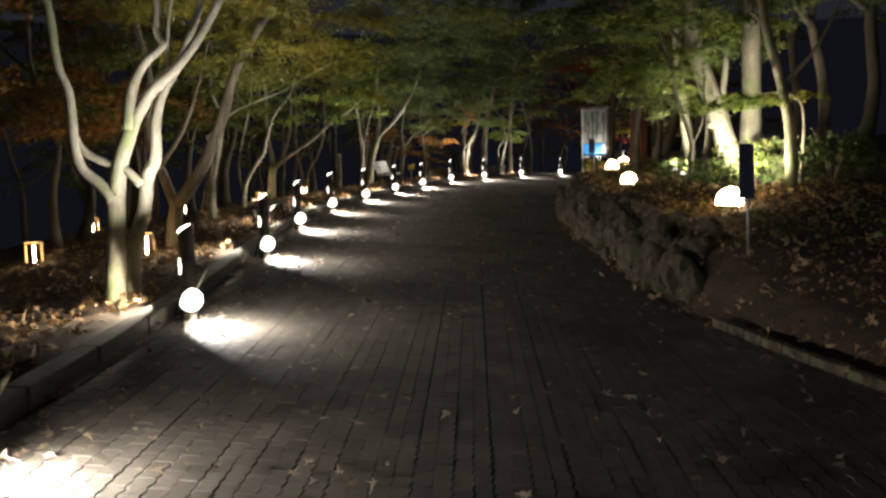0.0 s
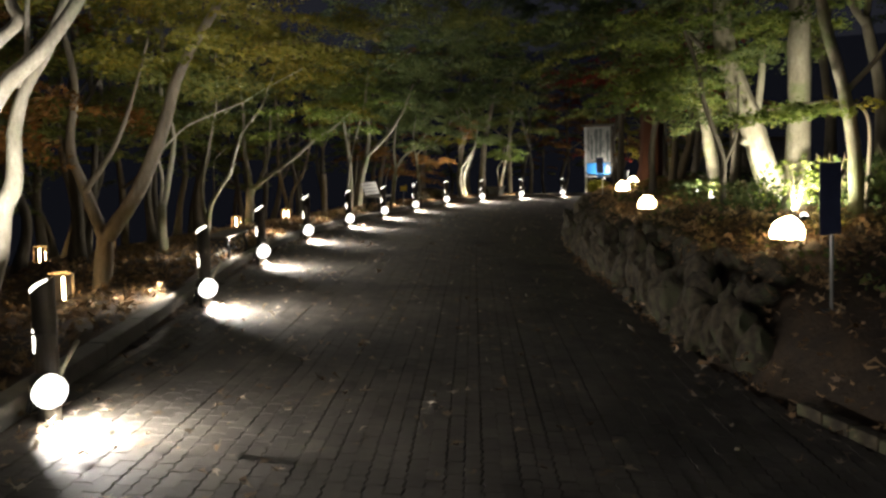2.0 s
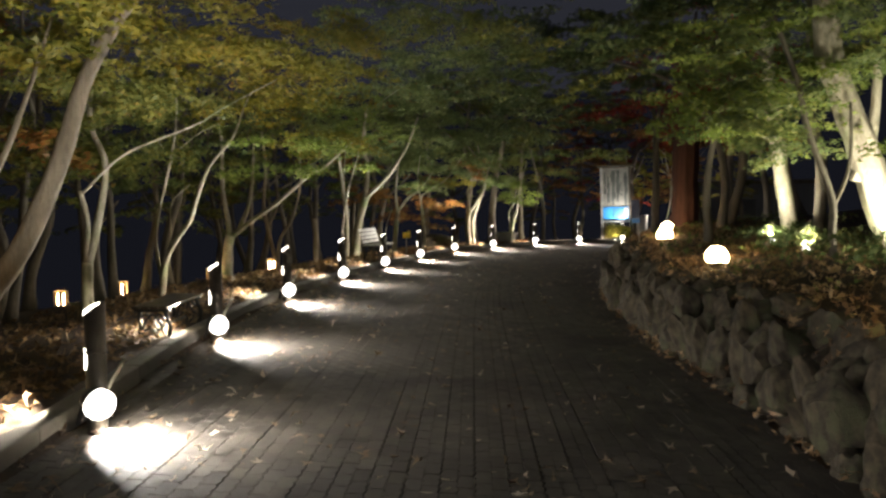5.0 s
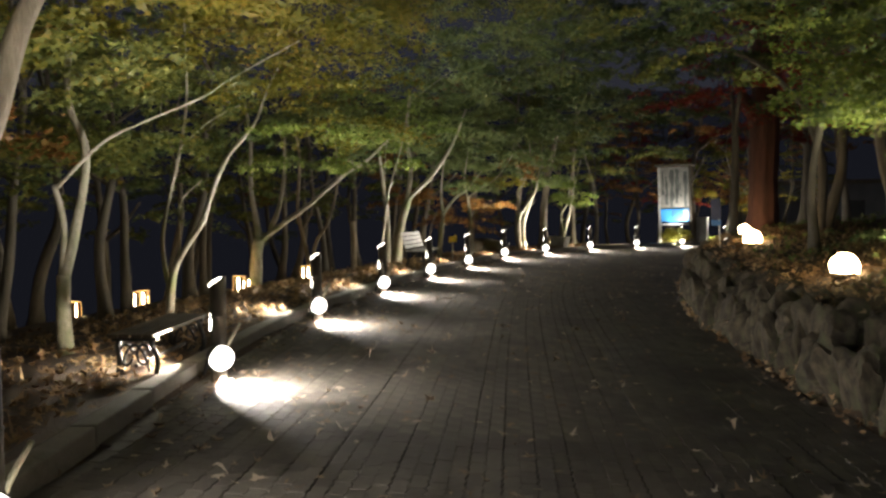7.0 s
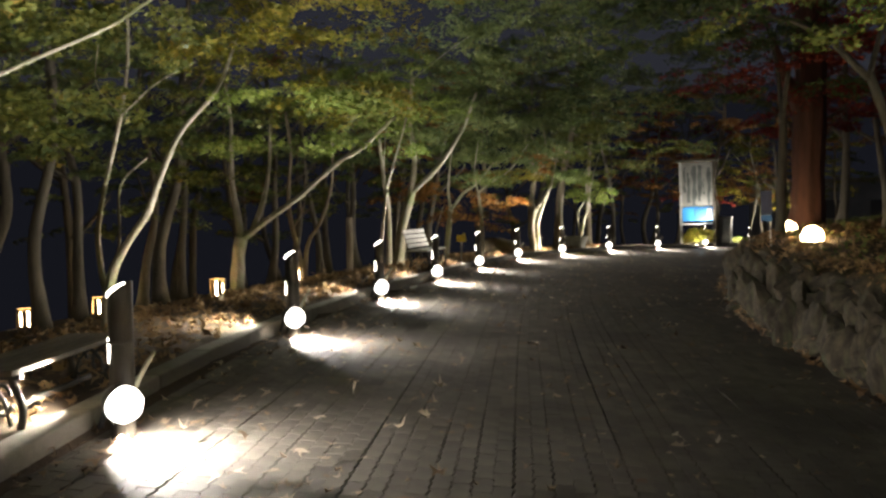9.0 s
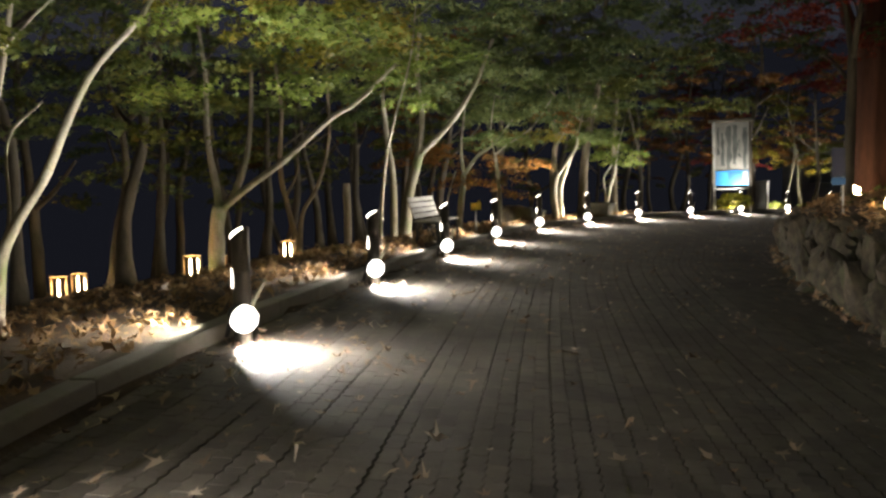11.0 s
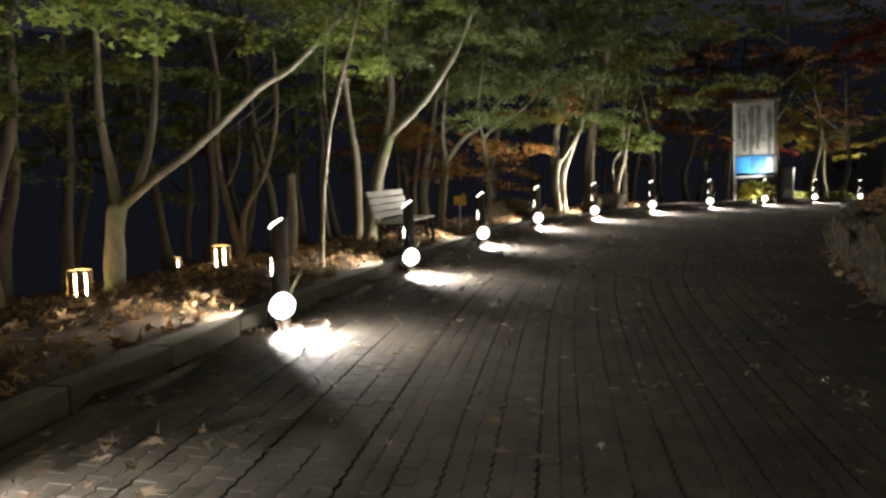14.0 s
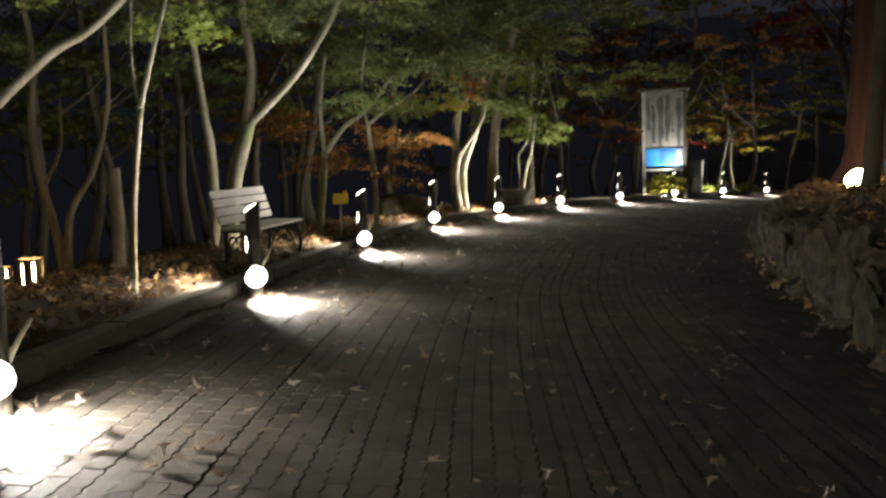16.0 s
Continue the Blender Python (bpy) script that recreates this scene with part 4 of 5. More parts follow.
BOLLARD, FLOOD, FOOT_MESH = None, None, None
for i, (x, y) in enumerate(LAMPS):
    t = tangent(x, y)
    yaw = math.degrees(math.atan2(t[1], t[0])) - 90
    n = np.array((-t[1], t[0]))
    z = float(road_z(x, y))
    bx, by = np.array((x, y)) + 0.06 * n + 0.10 * t
    m = pose(bx, by, z - 0.01, 0, 0, yaw + (i * 37) % 13 - 6)
    if BOLLARD is None:
        BOLLARD, FLOOD = bollard(), flood()
        BOLLARD.matrix_basis = m
        b = BOLLARD
        f = FLOOD
        part("foot", flood_foot(), BLACK, FLOOD).matrix_basis = pose(0, -0.05, -0.08, 90, 0, 0)
    else:
        b = copy_thing(BOLLARD, m)
        f = copy_thing(FLOOD, Matrix())
    right = np.array((t[1], -t[0]))
    aim = Vector((*(0.80 * right - 0.38 * t), -0.34)).normalized()
    turn = aim.to_track_quat("Z", "Y").to_matrix().to_4x4()
    at = Vector((x, y, z + 0.22)) - aim * 0.06
    f.matrix_basis = Matrix.Translation(at) @ turn @ Matrix.Scale(1.05, 4)
    lamp = new("flood_beam", bpy.data.lights.new("flood_beam", "AREA"))
    lamp.data.shape, lamp.data.size, lamp.data.energy, lamp.data.color = "DISK", 0.2, FLOOD_W, COOL
    lamp.data.spread = radians(155)
    beam = Vector((*(0.60 * right + 0.20 * t), -0.80)).normalized()
    lamp.matrix_basis = Matrix.Translation(at + aim * 0.18 + Vector((-0.09 * t[0], -0.09 * t[1], -0.01))) @ (-beam).to_track_quat("Z", "Y").to_matrix().to_4x4()
    up = Vector((*(0.24 * n - 0.22 * t), 0.94)).normalized()
    mouth = new("mouth_glow", bpy.data.lights.new("mouth_glow", "AREA"))
    mouth.data.shape, mouth.data.size, mouth.data.energy, mouth.data.color = "DISK", 0.12, MOUTH_W, (1.0, 0.95, 0.87)
    mouth.matrix_basis = Matrix.Translation((bx, by, z + BH + 0.02)) @ (-up).to_track_quat("Z", "Y").to_matrix().to_4x4()
    slot = new("bollard_glow", bpy.data.lights.new("bollard_glow", "AREA"))
    slot.data.shape, slot.data.size, slot.data.energy, slot.data.color = "DISK", 0.10, SLOT_W, (1.0, 0.90, 0.72)
    slot.data.spread = radians(152)
    out = Vector((*(0.88 * n - 0.40 * t), -0.28)).normalized()
    slot.matrix_basis = Matrix.Translation(Vector((bx + 0.36 * n[0] + 0.04 * t[0], by + 0.36 * n[1] + 0.04 * t[1], z + 0.36))) @ (-out).to_track_quat("Z", "Y").to_matrix().to_4x4()


# ---- garden lanterns and dome lanterns ----
def lantern():
    root = thing("slot_lantern", pose(0, 0, 0), "short bamboo lantern glowing through upright slots", "lantern", "lanterns in the garden")
    for k in range(7):
        a0, a1 = 360 / 7 * k + 7, 360 / 7 * (k + 1) - 7
        v, f = [], []
        for i in range(5):
            a = math.radians(a0 + (a1 - a0) * i / 4)
            for rr in (0.115, 0.13):
                v += [(rr * math.cos(a), rr * math.sin(a), 0), (rr * math.cos(a), rr * math.sin(a), 0.33)]
            if i:
                p, q = 4 * (i - 1), 4 * i
                f += [(p + 2, q + 2, q + 3, p + 3), (p, p + 1, q + 1, q), (p + 1, p + 3, q + 3, q + 1), (p, q, q + 2, p + 2)]
        f += [(0, 2, 3, 1), (16, 17, 19, 18)]
        part("stave", (v, f), BAMBOO_WARM, root)
    part("inner_light", lathe([(0.08, 0.03), (0.085, 0.1), (0.085, 0.22), (0.07, 0.29)], 16), LANTERN_GLOW, root, "glowing inner tube", smooth=True)
    part("top_ring", lathe([(0.116, 0.33), (0.134, 0.33), (0.134, 0.35), (0.116, 0.35), (0.116, 0.33)], 22, closed=False), BAMBOO_WARM, root)
    part("base_ring", lathe([(0.05, 0.0), (0.136, 0.0), (0.136, 0.03), (0.05, 0.03)], 22), BAMBOO_WARM, root)
    return root


LAN = None
for i, (x, y) in enumerate([(-4.62, 12.05), (-8.87, 19.94), (-9.3, 24.6), (-8.55, 25.9), (-5.99, 25.58), (-5.08, 28.17), (-8.9, 27.2), (-8.0, 33.1), (-6.9, 13.2)]):
    m = pose(x, y, gz(x, y) - 0.01, 0, 0, i * 31) @ Matrix.Diagonal((1.18, 1.18, 1.0, 1))
    if LAN is None:
        LAN = lantern()
        LAN.matrix_basis = m
    else:
        copy_thing(LAN, m @ Matrix.Diagonal((1 / 1.18, 1 / 1.18, 1, 1)))


def lumpy(r, squash, sub, amount, seed, flat=True):
    bm = bmesh.new()
    bmesh.ops.create_icosphere(bm, subdivisions=sub, radius=1)
    for v in bm.verts:
        p = v.co.copy()
        k = 1 + amount * noise.noise(p * 1.4 + Vector((seed * 5.3, 1, 2))) + amount * 0.5 * noise.noise(p * 3.4 + Vector((seed, 7, 2)))
        v.co = Vector((p.x * r, p.y * r, p.z * r * squash)) * k
        if flat and v.co.z < -0.3 * r * squash:
            v.co.z = -0.3 * r * squash
    return bm


for i, (x, y, r) in enumerate([(4.06, 11.68, 0.185), (4.09, 18.42, 0.175), (4.98, 24.76, 0.185), (6.48, 30.07, 0.185)]):
    z = gz(x, y)
    root = thing("dome_lantern", pose(x, y, z + 0.06, 0, 0, 50 * i), "glowing warm white stone-shaped dome lantern among dead leaves", "lantern", "dome lanterns on the bank")
    part("dome", lumpy(r, 1.12, 3, 0.13, i), DOME_GLOW, root, "glowing rough shell", smooth=True).matrix_basis = pose(0, 0, r * 0.24)
    part("base", lathe([(r * 0.8, -0.06), (r * 0.86, 0.0), (r * 0.8, 0.015)], 18), BLACK, root)
# floodlights on the bank, aimed up into the trees; the last is added to brighten the board's shrub
for x, y, aim, watt in ((4.72, 12.75, (5.15, 14.0, 2.7), 140), (5.55, 15.6, (5.4, 16.5, 2.1), 84), (5.0, 17.3, (5.1, 18.6, 3.4), 60), (5.5, 19.75, (5.5, 20.5, 2.9), 110), (8.0, 44.95, (8.2, 45.8, 0.9), 16)):
    z = gz(x, y) + 0.09
    d = (Vector(aim) - Vector((x, y, z))).normalized()
    f = copy_thing(FLOOD, Matrix.Translation((x, y, z)) @ d.to_track_quat("Z", "Y").to_matrix().to_4x4() @ Matrix.Scale(0.45, 4))
    tagged(f, "small floodlight aimed up at planting, the one by the notice board added", group="floodlights on the bank")
    lamp = new("bank_beam", bpy.data.lights.new("bank_beam", "AREA"))
    lamp.data.shape, lamp.data.size, lamp.data.energy, lamp.data.color, lamp.data.spread = "DISK", 0.14, watt, (1.0, 0.94, 0.72), radians(150)
    lamp.matrix_basis = Matrix.Translation(Vector((x, y, z)) + d * 0.115) @ (-d).to_track_quat("Z", "Y").to_matrix().to_4x4()


# ---- benches ----
def bench_frame_side(h, d, material, parent):
    """A cast-iron bench end: two curved legs, a rail and scrolls."""
    e = part("bench_end", tube([(0.0, 0, 0), (0.03, 0, h * 0.45), (0.0, 0, h * 0.75), (-0.03, 0, h)], 0.022, 0.022, 7, 4, 0), material, parent, smooth=True)
    part("leg", tube([(-d, 0, 0), (-d - 0.03 + 0.06, 0, h * 0.45), (-d + 0.02, 0, h * 0.75), (-d + 0.03, 0, h)], 0.022, 0.022, 7, 4, 0), material, e, smooth=True)
    part("top_rail", box(d + 0.06, 0.05, 0.035, (-d / 2, 0, h), 0.008), material, e)
    for sx in (-0.27, -0.73):
        ring = [(d * sx + 0.055 * math.cos(a), 0, h * 0.62 + 0.085 * math.sin(a)) for a in np.linspace(0.3, 5.9, 9)]
        part("scroll", tube(ring, 0.011, 0.011, 6, 3, 0), material, e, smooth=True)
    part("arch", tube([(-d + 0.05, 0, h * 0.2), (-d * 0.75, 0, h * 0.62), (-d * 0.5, 0, h * 0.86), (-d * 0.25, 0, h * 0.62), (-0.04, 0, h * 0.2)], 0.012, 0.012, 6, 4, 0), material, e, smooth=True)
    return e


zb = gz(-3.5, 15.0)
backless = thing("backless_bench", pose(-3.22, 14.42, zb - 0.05, 0, 0, 1), "backless park bench with grey planks and scrolled iron ends", "bench")
for yy in (0.0, 1.15):
    bench_frame_side(0.35, 0.32, IRON, backless).matrix_basis = pose(0, yy, 0)
for k in range(4):
    part("seat_plank", box(0.088, 1.36, 0.032, (-0.01 - 0.1 * k, 0.58, 0.383), 0.006), PLANK, backless)
part("stretcher", box(0.03, 1.12, 0.03, (-0.16, 0.575, 0.12), 0.005), IRON, backless)

zb = gz(-2.45, 27.7)
backed = thing("park_bench", pose(-2.02, 27.05, zb, 0, 0, -12), "park bench with pale slatted back and curled iron legs", "bench")
for yy in (0.12, 1.38):
    e = bench_frame_side(0.40, 0.42, IRON, backed)
    e.matrix_basis = pose(0, yy, 0)
    part("back_support", tube([(-0.40, 0, 0.38), (-0.46, 0, 0.6), (-0.54, 0, 0.84)], 0.02, 0.016, 7, 4, 0), IRON, e, smooth=True)
for k in range(4):
    part("seat_slat", box(0.10, 1.5, 0.03, (-0.03 - 0.112 * k, 0.75, 0.43), 0.006), PALE_PLANK, backed)
for k in range(4):
    part("back_slat", box(0.025, 1.5, 0.088, (-0.42 - 0.034 * k, 0.75, 0.52 + 0.1 * k), 0.006, pose(0, 0, 0, 0, -16, 0)), PALE_PLANK, backed)

# ---- signs ----
zs = gz(3.47, 9.3)
post = thing("post_sign", pose(3.47, 9.3, zs, 0, -2.5, -8), "dark narrow sign plate on a slim steel pole", "sign")
part("pole", lathe([(0.016, -0.2), (0.016, 1.3)], 10), STEEL, post, smooth=True)
part("plate", box(0.17, 0.02, 0.62, (-0.02, -0.025, 0.98), 0.003), NAVY, post)
part("foot_plate", box(0.16, 0.16, 0.02, (0, 0, 0.0), 0.004), BLACK, post)
zs = gz(4.6, 25.85)
post = thing("post_sign", pose(4.64, 25.85, zs - 0.1, 0, -2, -20), "small two-tone sign plate on a slim pole at the wall", "sign")
part("pole", lathe([(0.016, -0.3), (0.016, 1.22)], 10), STEEL, post, smooth=True)
part("plate", box(0.20, 0.02, 0.46, (-0.06, -0.025, 1.0), 0.003), NAVY, post)
part("plate_foot", box(0.20, 0.022, 0.12, (-0.06, -0.026, 0.70), 0.003), BLUE_DARK, post)
zs = gz(-1.45, 31.0)
post = thing("yellow_sign", pose(-1.45, 31.0, zs, 0, 0, 10), "small yellow notice plate on a white stake", "sign")
part("stake", lathe([(0.014, -0.2), (0.014, 0.55)], 8), STEEL, post)
part("plate", box(0.24, 0.015, 0.17, (0, -0.02, 0.60), 0.003), YELLOW, post)
part("tab", box(0.06, 0.016, 0.05, (0.07, -0.021, 0.71), 0.003), YELLOW, post)

zs = gz(7.9, 45.9)
board = thing("notice_board", pose(8.28, 45.9, zs, 0, -1.5, -18) @ Matrix.Diagonal((0.86, 1, 0.97, 1)), "tall notice board with a faded picture and a blue strip", "notice board")
for s in (-0.80, 0.80):
    part("post", box(0.12, 0.14, 3.75, (s, 0, 1.77), 0.01), WHITE if s < 0 else BARK_DIM, board)
part("picture_panel", box(1.48, 0.06, 2.0, (0, -0.02, 2.63), 0.004), MID_PRINT, board)
part("blue_strip", box(1.46, 0.03, 0.62, (-0.01, -0.065, 1.34), 0.004), BLUE, board)
part("dark_strip", box(0.60, 0.02, 0.50, (0.14, -0.088, 1.33), 0.003), BLUE_DARK, board)
part("white_patch", box(0.22, 0.02, 0.50, (0.58, -0.088, 1.35), 0.003), MID_PRINT, board)
for x, w, z0, z1, seed in ((-0.60, 0.13, 2.3, 3.45, 1), (-0.40, 0.17, 1.85, 3.2, 2), (-0.13, 0.30, 1.72, 3.5, 3), (0.14, 0.26, 1.9, 3.52, 4), (0.33, 0.12, 2.2, 2.9, 5), (0.58, 0.24, 1.72, 3.4, 6)):
    v, f = [], []
    for i in range(13):
        q = i / 12
        wave = noise.noise(Vector((q * 4.2, seed * 3.7, 0))), noise.noise(Vector((q * 5.1, seed * 3.7, 5)))
        lo, hi = x - w / 2 * (0.65 + 0.9 * wave[0]), x + w / 2 * (0.65 + 0.9 * wave[1])
        z = z0 + (z1 - z0) * q
        v += [(lo, -0.056, z), (hi, -0.056, z), (lo, -0.049, z), (hi, -0.049, z)]
        if i:
            p, r = 4 * (i - 1), 4 * i
            f += [(p, p + 1, r + 1, r), (p + 1, p + 3, r + 3, r + 1), (p + 2, p, r, r + 2)]
    part("picture_shape", (v, f), GREY_PRINT, board)
part("roof", box(2.05, 0.5, 0.10, (0, 0, 3.72), 0.02), BARK_DIM, board)
part("cross_rail", box(1.5, 0.06, 0.08, (0, 0, 0.9), 0.005), WHITE, board)

zs = gz(9.9, 47.9)
cab = thing("utility_cabinet", pose(9.95, 47.9, zs, 0, 0, -25), "pale grey utility cabinet behind the kerb", "cabinet")
part("body", box(0.62, 0.5, 1.15, (0, 0, 0.6), 0.012), CONCRETE, cab)
part("door", box(0.27, 0.02, 1.02, (0.14, -0.262, 0.6), 0.006), WHITE, cab)
part("top", box(0.68, 0.56, 0.05, (0, 0, 1.2), 0.01), CONCRETE, cab)
part("plinth", box(0.66, 0.54, 0.1, (0, 0, 0.02), 0.01), CONCRETE, cab)

# planter and boulder behind the kerb
zs = gz(2.25, 38.6)
pot = thing("planter_pot", pose(2.3, 38.75, zs, 0, 0, -32), "pale flared concrete planter behind the kerb", "planter")
bm = bmesh.new()
bmesh.ops.create_cube(bm, size=1)
for v in bm.verts:
    k = 0.62 if v.co.z > 0 else 0.45
    v.co = Vector((v.co.x * k * 1.05, v.co.y * k * 0.85, (v.co.z + 0.5) * 0.40))
bmesh.ops.bevel(bm, geom=bm.edges[:], offset=0.02, segments=2, affect="EDGES")
part("bowl", bm, CONCRETE, pot)
part("rim", box(0.70, 0.58, 0.05, (0, 0, 0.40), 0.012), CONCRETE, pot)
part("soil", box(0.58, 0.46, 0.02, (0, 0, 0.432), 0.004), SOIL, pot)
zs = gz(-0.55, 34.9)
tagged(part("boulder", lumpy(0.62, 0.62, 3, 0.2, 4), ROCK, smooth=True), "rounded grey boulder behind the kerb", "boulder").matrix_basis = pose(-0.55, 34.9, zs + 0.1)
zs = gz(-3.6, 28.2)
stump = thing("wooden_post", pose(-3.75, 27.6, gz(-3.75, 27.6), 0, 0, 0), "weathered upright wooden post on the slope", "post")
part("shaft", tube([(0, 0, -0.1), (0.01, 0, 0.6), (0, 0, 1.25)], 0.075, 0.07, 10, 4, 0.1), BARK_DARK, stump, smooth=True)

# far dark wall past the bend
zs = gz(20, 58)
house = thing("far_building", pose(19.5, 60.0, zs - 0.2, 0, 0, -25), "dim grey building past the end of the road", "building")
part("wall", box(9, 0.3, 3.6, (0, 0, 1.8)), WALL_FAR, house)
part("roof", box(9.6, 3.2, 0.25, (0, 1.3, 3.7), 0.03), BARK_DARK, house)
part("side_wall", box(0.3, 2.6, 3.6, (-4.3, 1.45, 1.8)), WALL_FAR, house)
for s in (-2.4, 0.4, 2.8):
    w = part("window", box(1.2, 0.06, 1.1, (s, -0.17, 2.0), 0.01), BLACK, house)
    part("sill", box(1.3, 0.12, 0.06, (s, -0.2, 1.42), 0.01), CONCRETE, w)


# ---- fallen leaves ----
xs, ys = RNG.uniform(-9, 4, 60000), RNG.uniform(-2, 46, 60000)
L = side(LINE_D, xs, ys)
keep = (L > 0.5) & (L < 4.5) & (RNG.uniform(0, 1, len(L)) < np.exp(-np.clip(L - 0.8, 0, 9) / 2.4) * 0.95)
xs, ys = xs[keep], ys[keep]
zs_ = ground_z(xs, ys) + RNG.uniform(0.01, 0.06, len(xs))
me = leaves("garden_leaf_litter", np.stack([xs, ys, zs_], -1), RNG.uniform(0.08, 0.17, len(xs)), LITTER, 0.4, 0.8, LOBED)
tagged(new("garden_leaf_litter", me), "dry brown fallen leaves covering the garden edge", "leaf litter", kind="stuff")
xs, ys = RNG.uniform(2, 9, 26000), RNG.uniform(2, 34, 26000)
R = -side(EDGE_D, xs, ys)
keep = (R > -0.25) & (R < 3.6) & (RNG.uniform(0, 1, len(R)) < np.where(R < 0.2, 0.45, np.where(R < 0.9, 0.7, 0.9)))
xs, ys = xs[keep], ys[keep]
zs_ = ground_z(xs, ys) + np.where(-side(EDGE_D, xs, ys) < 0, 0.05, np.where(-side(EDGE_D, xs, ys) < 1.0, 0.16, 0.03)) + RNG.uniform(0.0, 0.05, len(xs))
me = leaves("bank_leaf_litter", np.stack([xs, ys, zs_], -1), RNG.uniform(0.07, 0.14, len(xs)), LITTER, 0.5, 0.8, LOBED)
tagged(new("bank_leaf_litter", me), "brown fallen leaves lying over the stone bank", "leaf litter", kind="stuff")
xs, ys = RNG.uniform(-4, 10, 22000), RNG.uniform(0, 42, 22000)
L, R = side(LINE_D, xs, ys), side(EDGE_D, xs, ys)
clump = np.array([0.35 + 1.6 * max(0, noise.noise(Vector((a * 1.6, b * 1.6, 9)))) for a, b in zip(xs, ys)])
keep = (L < 0.27) & (R > 0.05) & (RNG.uniform(0, 1, len(L)) < clump * (0.48 + 2.2 * np.exp(L / 0.55)) + 0.25 * np.exp(-R / 0.3))
xs, ys = xs[keep], ys[keep]
heap = np.array([(x + RNG.normal(0.02, 0.16), y + RNG.normal(-0.02, 0.26)) for x, y in LAMPS for _ in range(34)])
heap = heap[side(LINE_D, heap[:, 0], heap[:, 1]) < 0.26]
xs, ys = np.concatenate([xs, heap[:, 0]]), np.concatenate([ys, heap[:, 1]])
me = leaves("road_leaves", np.stack([xs, ys, road_z(xs, ys) + 0.018], -1), RNG.uniform(0.06, 0.14, len(xs)), LITTER_ROAD, 0.1, 0.75, LOBED)
tagged(new("road_leaves", me), "scattered curled dry leaves on the paving", "fallen leaves", kind="stuff")
xs, ys = RNG.uniform(3, 9, 9000), RNG.uniform(6, 32, 9000)
R = -side(EDGE_D, xs, ys)
keep = (R > 1.0) & (np.array([noise.noise(Vector((a * 0.7, b * 0.7, 5))) for a, b in zip(xs, ys)]) > 0.12)
xs, ys = xs[keep], ys[keep]
me = leaves("ground_cover", np.stack([xs, ys, ground_z(xs, ys) + RNG.uniform(0.03, 0.2, len(xs))], -1), RNG.uniform(0.06, 0.14, len(xs)), GRASS, 0.9, 0.3)
tagged(new("ground_cover", me), "low dark green plants on the bank", "ground cover", kind="stuff")

# ---- stone bank ----
bank = tagged(new("wall_bank"), "rough upright field stones holding the bank", "retaining wall", kind="structure")
STONES = []
g = np.random.default_rng(5)
for k in range(16):
    bm = lumpy(0.55, 1.0, 3, 0.35, k + 20, False)
    for _ in range(7):
        n = Vector(g.normal(0, 1, 3)).normalized()
        cut = g.uniform(0.34, 0.46)
        for v in bm.verts:
            over = v.co.dot(n) - cut
            if over > 0:
                v.co -= n * over
    for v in bm.verts:
        v.co *= 1 + 0.16 * noise.noise(v.co * 5 + Vector((k, 0, 0))) + 0.06 * noise.noise(v.co * 13 + Vector((k, 3, 0)))
    me = bpy.data.meshes.new("stone")
    bm.to_mesh(me)
    bm.free()
    me.materials.append(ROCK)
    me.polygons.foreach_set("use_smooth", [True] * len(me.polygons))
    me.set_sharp_from_angle(angle=0.75)
    STONES.append(me)
seg = np.diff(EDGE_D, axis=0)
run = np.concatenate([[0], np.cumsum(np.hypot(seg[:, 0], seg[:, 1]))])
start, stop = run[np.argmin(abs(EDGE_D[:, 1] - 9.3))], run[np.argmin(abs(EDGE_D[:, 1] - 36.5))]
for row, (u, up, w, h) in enumerate(((0.16, 0.20, 0.24, 0.72), (0.36, 0.46, 0.25, 0.56), (0.62, 0.66, 0.32, 0.34), (0.10, 0.02, 0.30, 0.24))):
    s = start + 0.2 * row
    while s < stop:
        width = w * g.uniform(0.5, 1.5)
        c = s + width / 2
        x, y = np.interp(c, run, EDGE_D[:, 0]), np.interp(c, run, EDGE_D[:, 1])
        i = min(int(np.searchsorted(run, c)), len(seg) - 1)
        d = seg[i] / np.hypot(*seg[i])
        uu = u + g.normal(0, 0.09)
        px, py = x + d[1] * uu, y - d[0] * uu
        z = float(road_z(x, y)) + up * (0.25 + 0.75 * float(smooth01((y - 6.0) / 5.0))) * (1 + 0.2 * float(smooth01((y - 21.5) / 5))) + g.normal(0, 0.05)
        ob = new("stone", STONES[int(g.integers(0, 16))])
        ob.parent = bank
        tall = h * g.uniform(0.6, 1.35)
        ob.matrix_basis = pose(px, py, z, g.normal(0, 12), -14 + g.normal(0, 9), math.degrees(math.atan2(d[1], d[0])) - 90 + g.normal(0, 20)) @ Matrix.Diagonal((0.36 * g.uniform(0.7, 1.3), width * 1.2, tall, 1))
        s += width * (1.0 if row < 3 else 2.2)

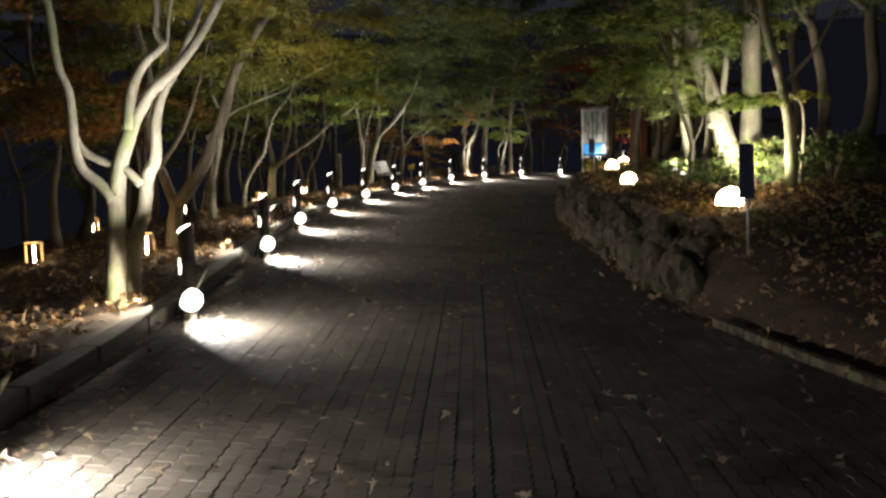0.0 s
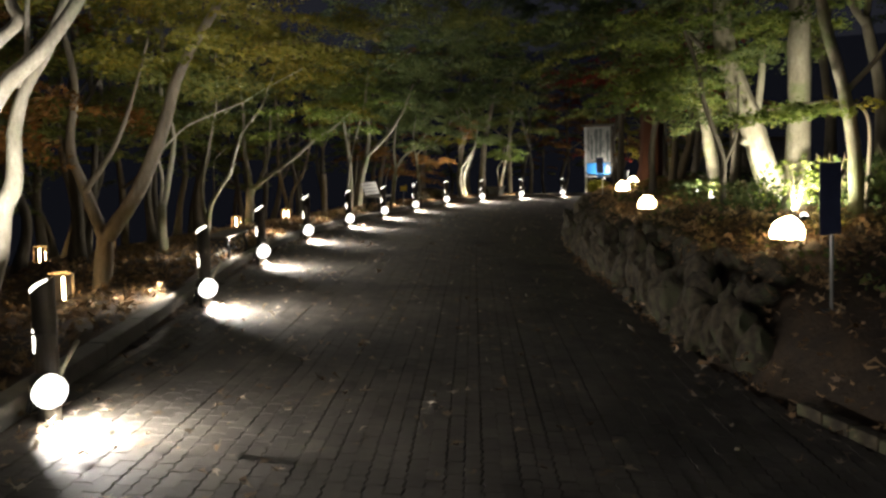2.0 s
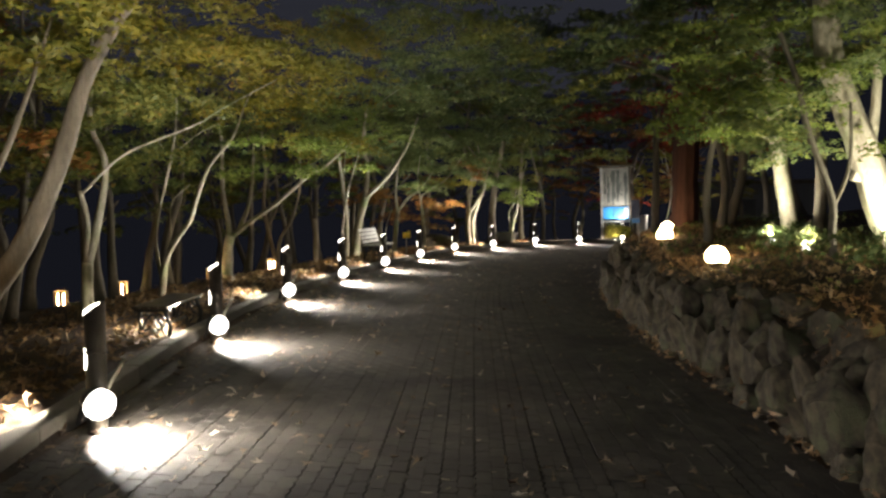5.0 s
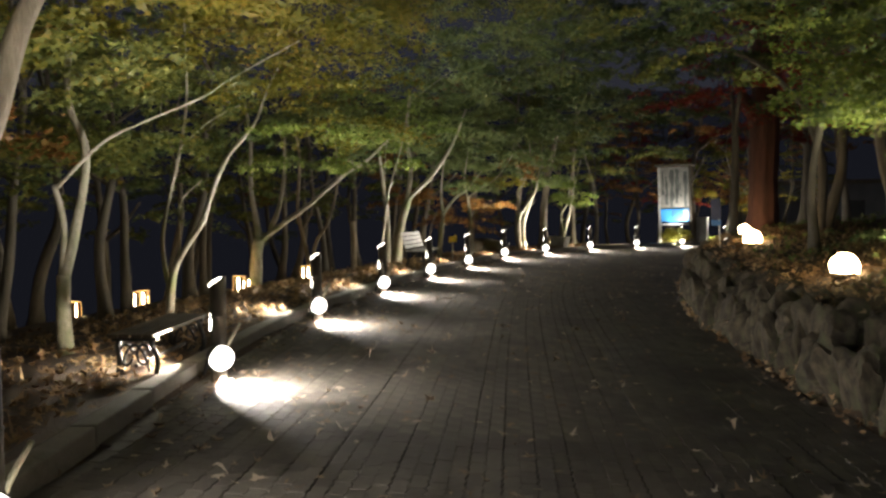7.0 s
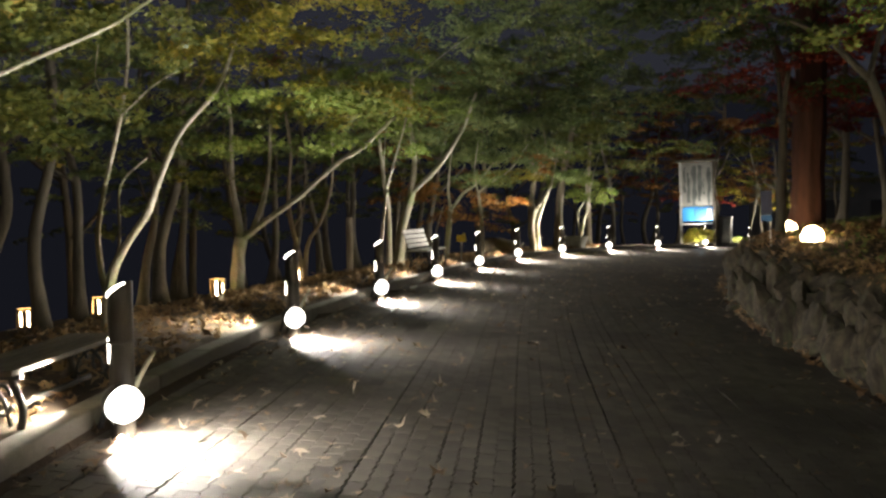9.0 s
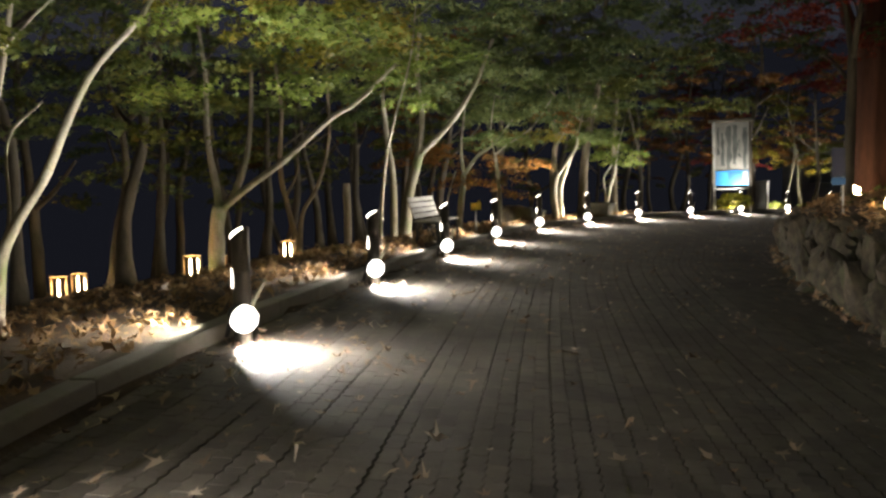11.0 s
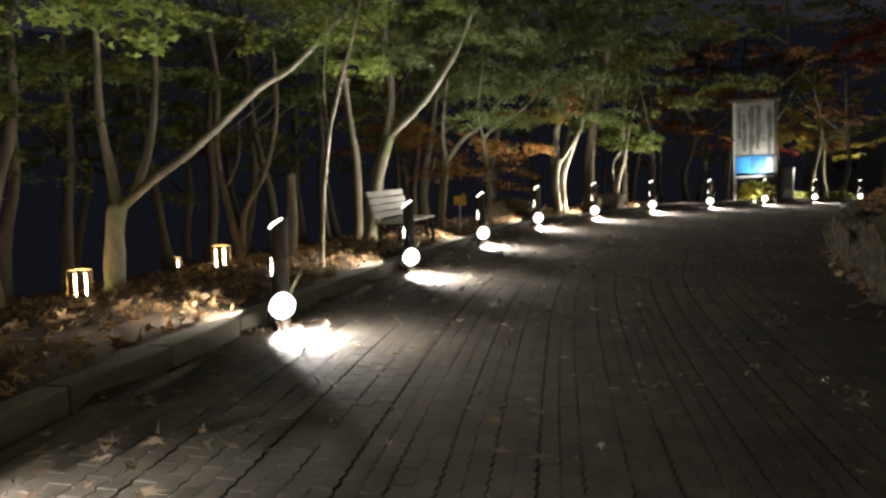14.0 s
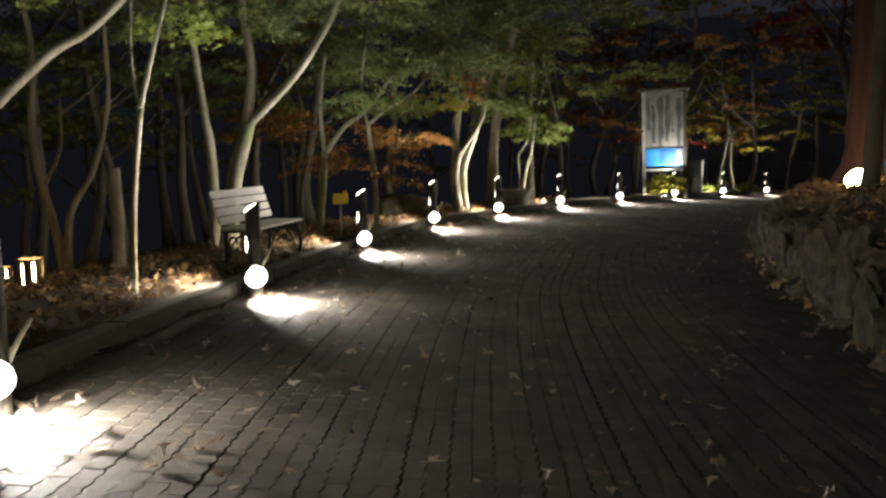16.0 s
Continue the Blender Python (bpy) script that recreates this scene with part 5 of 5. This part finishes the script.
# ---- kerb ----
kerb = tagged(new("kerb"), "pale granite kerb stones set end to end", "kerb", kind="structure")
segl = np.diff(LINE_D, axis=0)
runl = np.concatenate([[0], np.cumsum(np.hypot(segl[:, 0], segl[:, 1]))])
KERB_LEN = 1.0
bm = box(0.17, KERB_LEN - 0.008, 0.36, (0, 0, -0.18), 0.018)
kerb_me = bpy.data.meshes.new("kerb_stone")
bm.to_mesh(kerb_me)
bm.free()
kerb_me.materials.append(KERB)
s = runl[np.argmin(abs(LINE_D[:, 1] + 4))]
g = np.random.default_rng(9)
while s < runl[-1] - 12:
    c = s + KERB_LEN / 2
    x, y = np.interp(c, runl, LINE_D[:, 0]), np.interp(c, runl, LINE_D[:, 1])
    i = min(int(np.searchsorted(runl, c)), len(segl) - 1)
    d = segl[i] / np.hypot(*segl[i])
    px, py = x - d[1] * 0.36, y + d[0] * 0.36
    ob = new("kerb_stone", kerb_me)
    ob.parent = kerb
    a, b = float(road_z(px - d[0] * 0.5, py - d[1] * 0.5)), float(road_z(px + d[0] * 0.5, py + d[1] * 0.5))
    ob.matrix_basis = pose(px, py, (a + b) / 2 + 0.135 + g.normal(0, 0.003), math.degrees(math.atan2(b - a, 1.0)), 0, math.degrees(math.atan2(d[1], d[0])) - 90 + g.normal(0, 0.4))
    s += KERB_LEN
# low edging stones of the side path
edging = tagged(new("edging"), "low worn stone edging of the side path", "edging", kind="structure")
ed = [(2.8, 8.3), (3.2, 6.9), (4.0, 4.6), (4.9, 1.5)]
pts = dense(ed, 5)
for a, b in zip(pts[:-1], pts[1:]):
    c, d = (a + b) / 2, b - a
    ob = part("edging_stone", box(0.12, float(np.hypot(*d)) - 0.01, 0.16, (0, 0, 0), 0.02), ROCK, edging)
    ob.matrix_basis = pose(c[0], c[1], float(road_z(c[0], c[1])) + 0.01, 0, 0, math.degrees(math.atan2(d[1], d[0])) - 90)

# ---- paving ----
paving = tagged(new("pavement"), "interlocking grey-brown concrete pavers of the road", "pavement", kind="structure")
PW, PL, GAP = 0.107, 0.214, 0.0019
SEAMS = [0.03 + 0.46 * k for k in range(16)]


def paver_shape(plain=False):
    """A block with toothed long joints and a chamfered top, centred on its cell."""
    hw, hl, c, t = PW / 2 - GAP / 2, PL / 2 - 0.0022, 0.0032, 0.017
    right = [(hw - t / 2, -hl), (hw + t / 2, -hl * 0.3), (hw - t / 2, 0.0), (hw + t / 2, hl * 0.7), (hw - t / 2, hl)]
    if plain:
        right = [(hw, -hl), (hw, hl)]
    ring = right + [(x - 2 * hw, y) for x, y in reversed(right)]
    top = [(x - math.copysign(c, x), y * (1 - 0.03), 0.0) for x, y in ring]
    low = [(x, y, -c) for x, y in ring]
    bot = [(x, y, -0.05) for x, y in ring]
    n = len(ring)
    faces = [tuple(range(n))]
    for k in range(n):
        j = (k + 1) % n
        faces += [(n + k, n + j, j, k), (2 * n + k, 2 * n + j, n + j, n + k)]
    return np.array(top + low + bot), faces


PV, PF = paver_shape()
PV_FAR, PF_FAR = paver_shape(True)
paver_me = mesh_of("paver", PV, PF, PAVER_ONE)
verts, faces, count, total = [], [], 0, 0
g = np.random.default_rng(12)
AXIS = dense([(-3.0, -8), (-2.75, 0), (-2.45, 10), (-2.1, 20), (-1.62, 26), (-0.86, 29.8)] + LAMPS[10:] + [(17, 52.4)], 12)
sega = np.diff(AXIS, axis=0)
runa = np.concatenate([[0], np.cumsum(np.hypot(sega[:, 0], sega[:, 1]))])
rows = np.arange(runa[np.argmin(abs(AXIS[:, 1] + 3))], runa[-1] - 3, PL)
cx, cy = np.interp(rows, runa, AXIS[:, 0]), np.interp(rows, runa, AXIS[:, 1])
tx, ty = np.gradient(cx), np.gradient(cy)
k = np.ones(41) / 41
tx, ty = (np.convolve(np.pad(a, 20, mode="edge"), k, "valid") for a in (tx, ty))
nn = np.hypot(tx, ty)
tx, ty = tx / nn, ty / nn
cells = []
for j in range(int(9.6 / PW)):
    off = -1.1 + PW * (j + 0.5) + (0.0013 if j % 2 else -0.0013)
    shift = (j % 2) * PL * 0.5
    px, py = cx + ty * off + tx * shift, cy - tx * off + ty * shift
    slim = float(g.uniform(0.90, 0.96)) if min(abs(off - q) for q in SEAMS) < PW / 2 else float(g.uniform(0.99, 1.005))
    ok = (side(EDGE_D, px, py) > 0.06) & (side(LINE_D, px, py) < 0.25)
    for q in np.nonzero(ok)[0]:
        if off > 7.0 and 12 < py[q]:
            continue
        cells.append((px[q], py[q], math.atan2(ty[q], tx[q]) - math.pi / 2, slim))
for px, py, a, slim in cells:
    z = float(road_z(px, py)) + g.normal(0, 0.0006)
    if count < 300 and 13.6 < py < 15.8 and -2.8 < px < 0.2:
        ob = new("paver", paver_me)
        ob.parent = paving
        ob.matrix_basis = pose(px, py, z, 0, 3.39, 0) @ pose(0, 0, 0, g.normal(0, 0.15), g.normal(0, 0.3), math.degrees(a)) @ Matrix.Diagonal((slim, 1, 1, 1))
        count += 1
        continue
    ca, sa = math.cos(a), math.sin(a)
    v, pf = (PV.copy(), PF) if py < 27 else (PV_FAR.copy(), PF_FAR)
    v[:, 0] *= slim
    x_, y_ = v[:, 0] * ca - v[:, 1] * sa, v[:, 0] * sa + v[:, 1] * ca
    v[:, 2] += z - 0.0593 * x_ * (1 if px < 14 else 0) + x_ * g.normal(0, 0.006) + y_ * g.normal(0, 0.003)
    v[:, 0], v[:, 1] = x_ + px, y_ + py
    verts.append(v)
    faces += [tuple(total + i for i in f) for f in pf]
    total += len(v)
me = mesh_of("paver_field", np.concatenate(verts), faces, PAVER)
tagged(part("paver_field", me, parent=paving), "rows of worn interlocking pavers", kind="stuff")
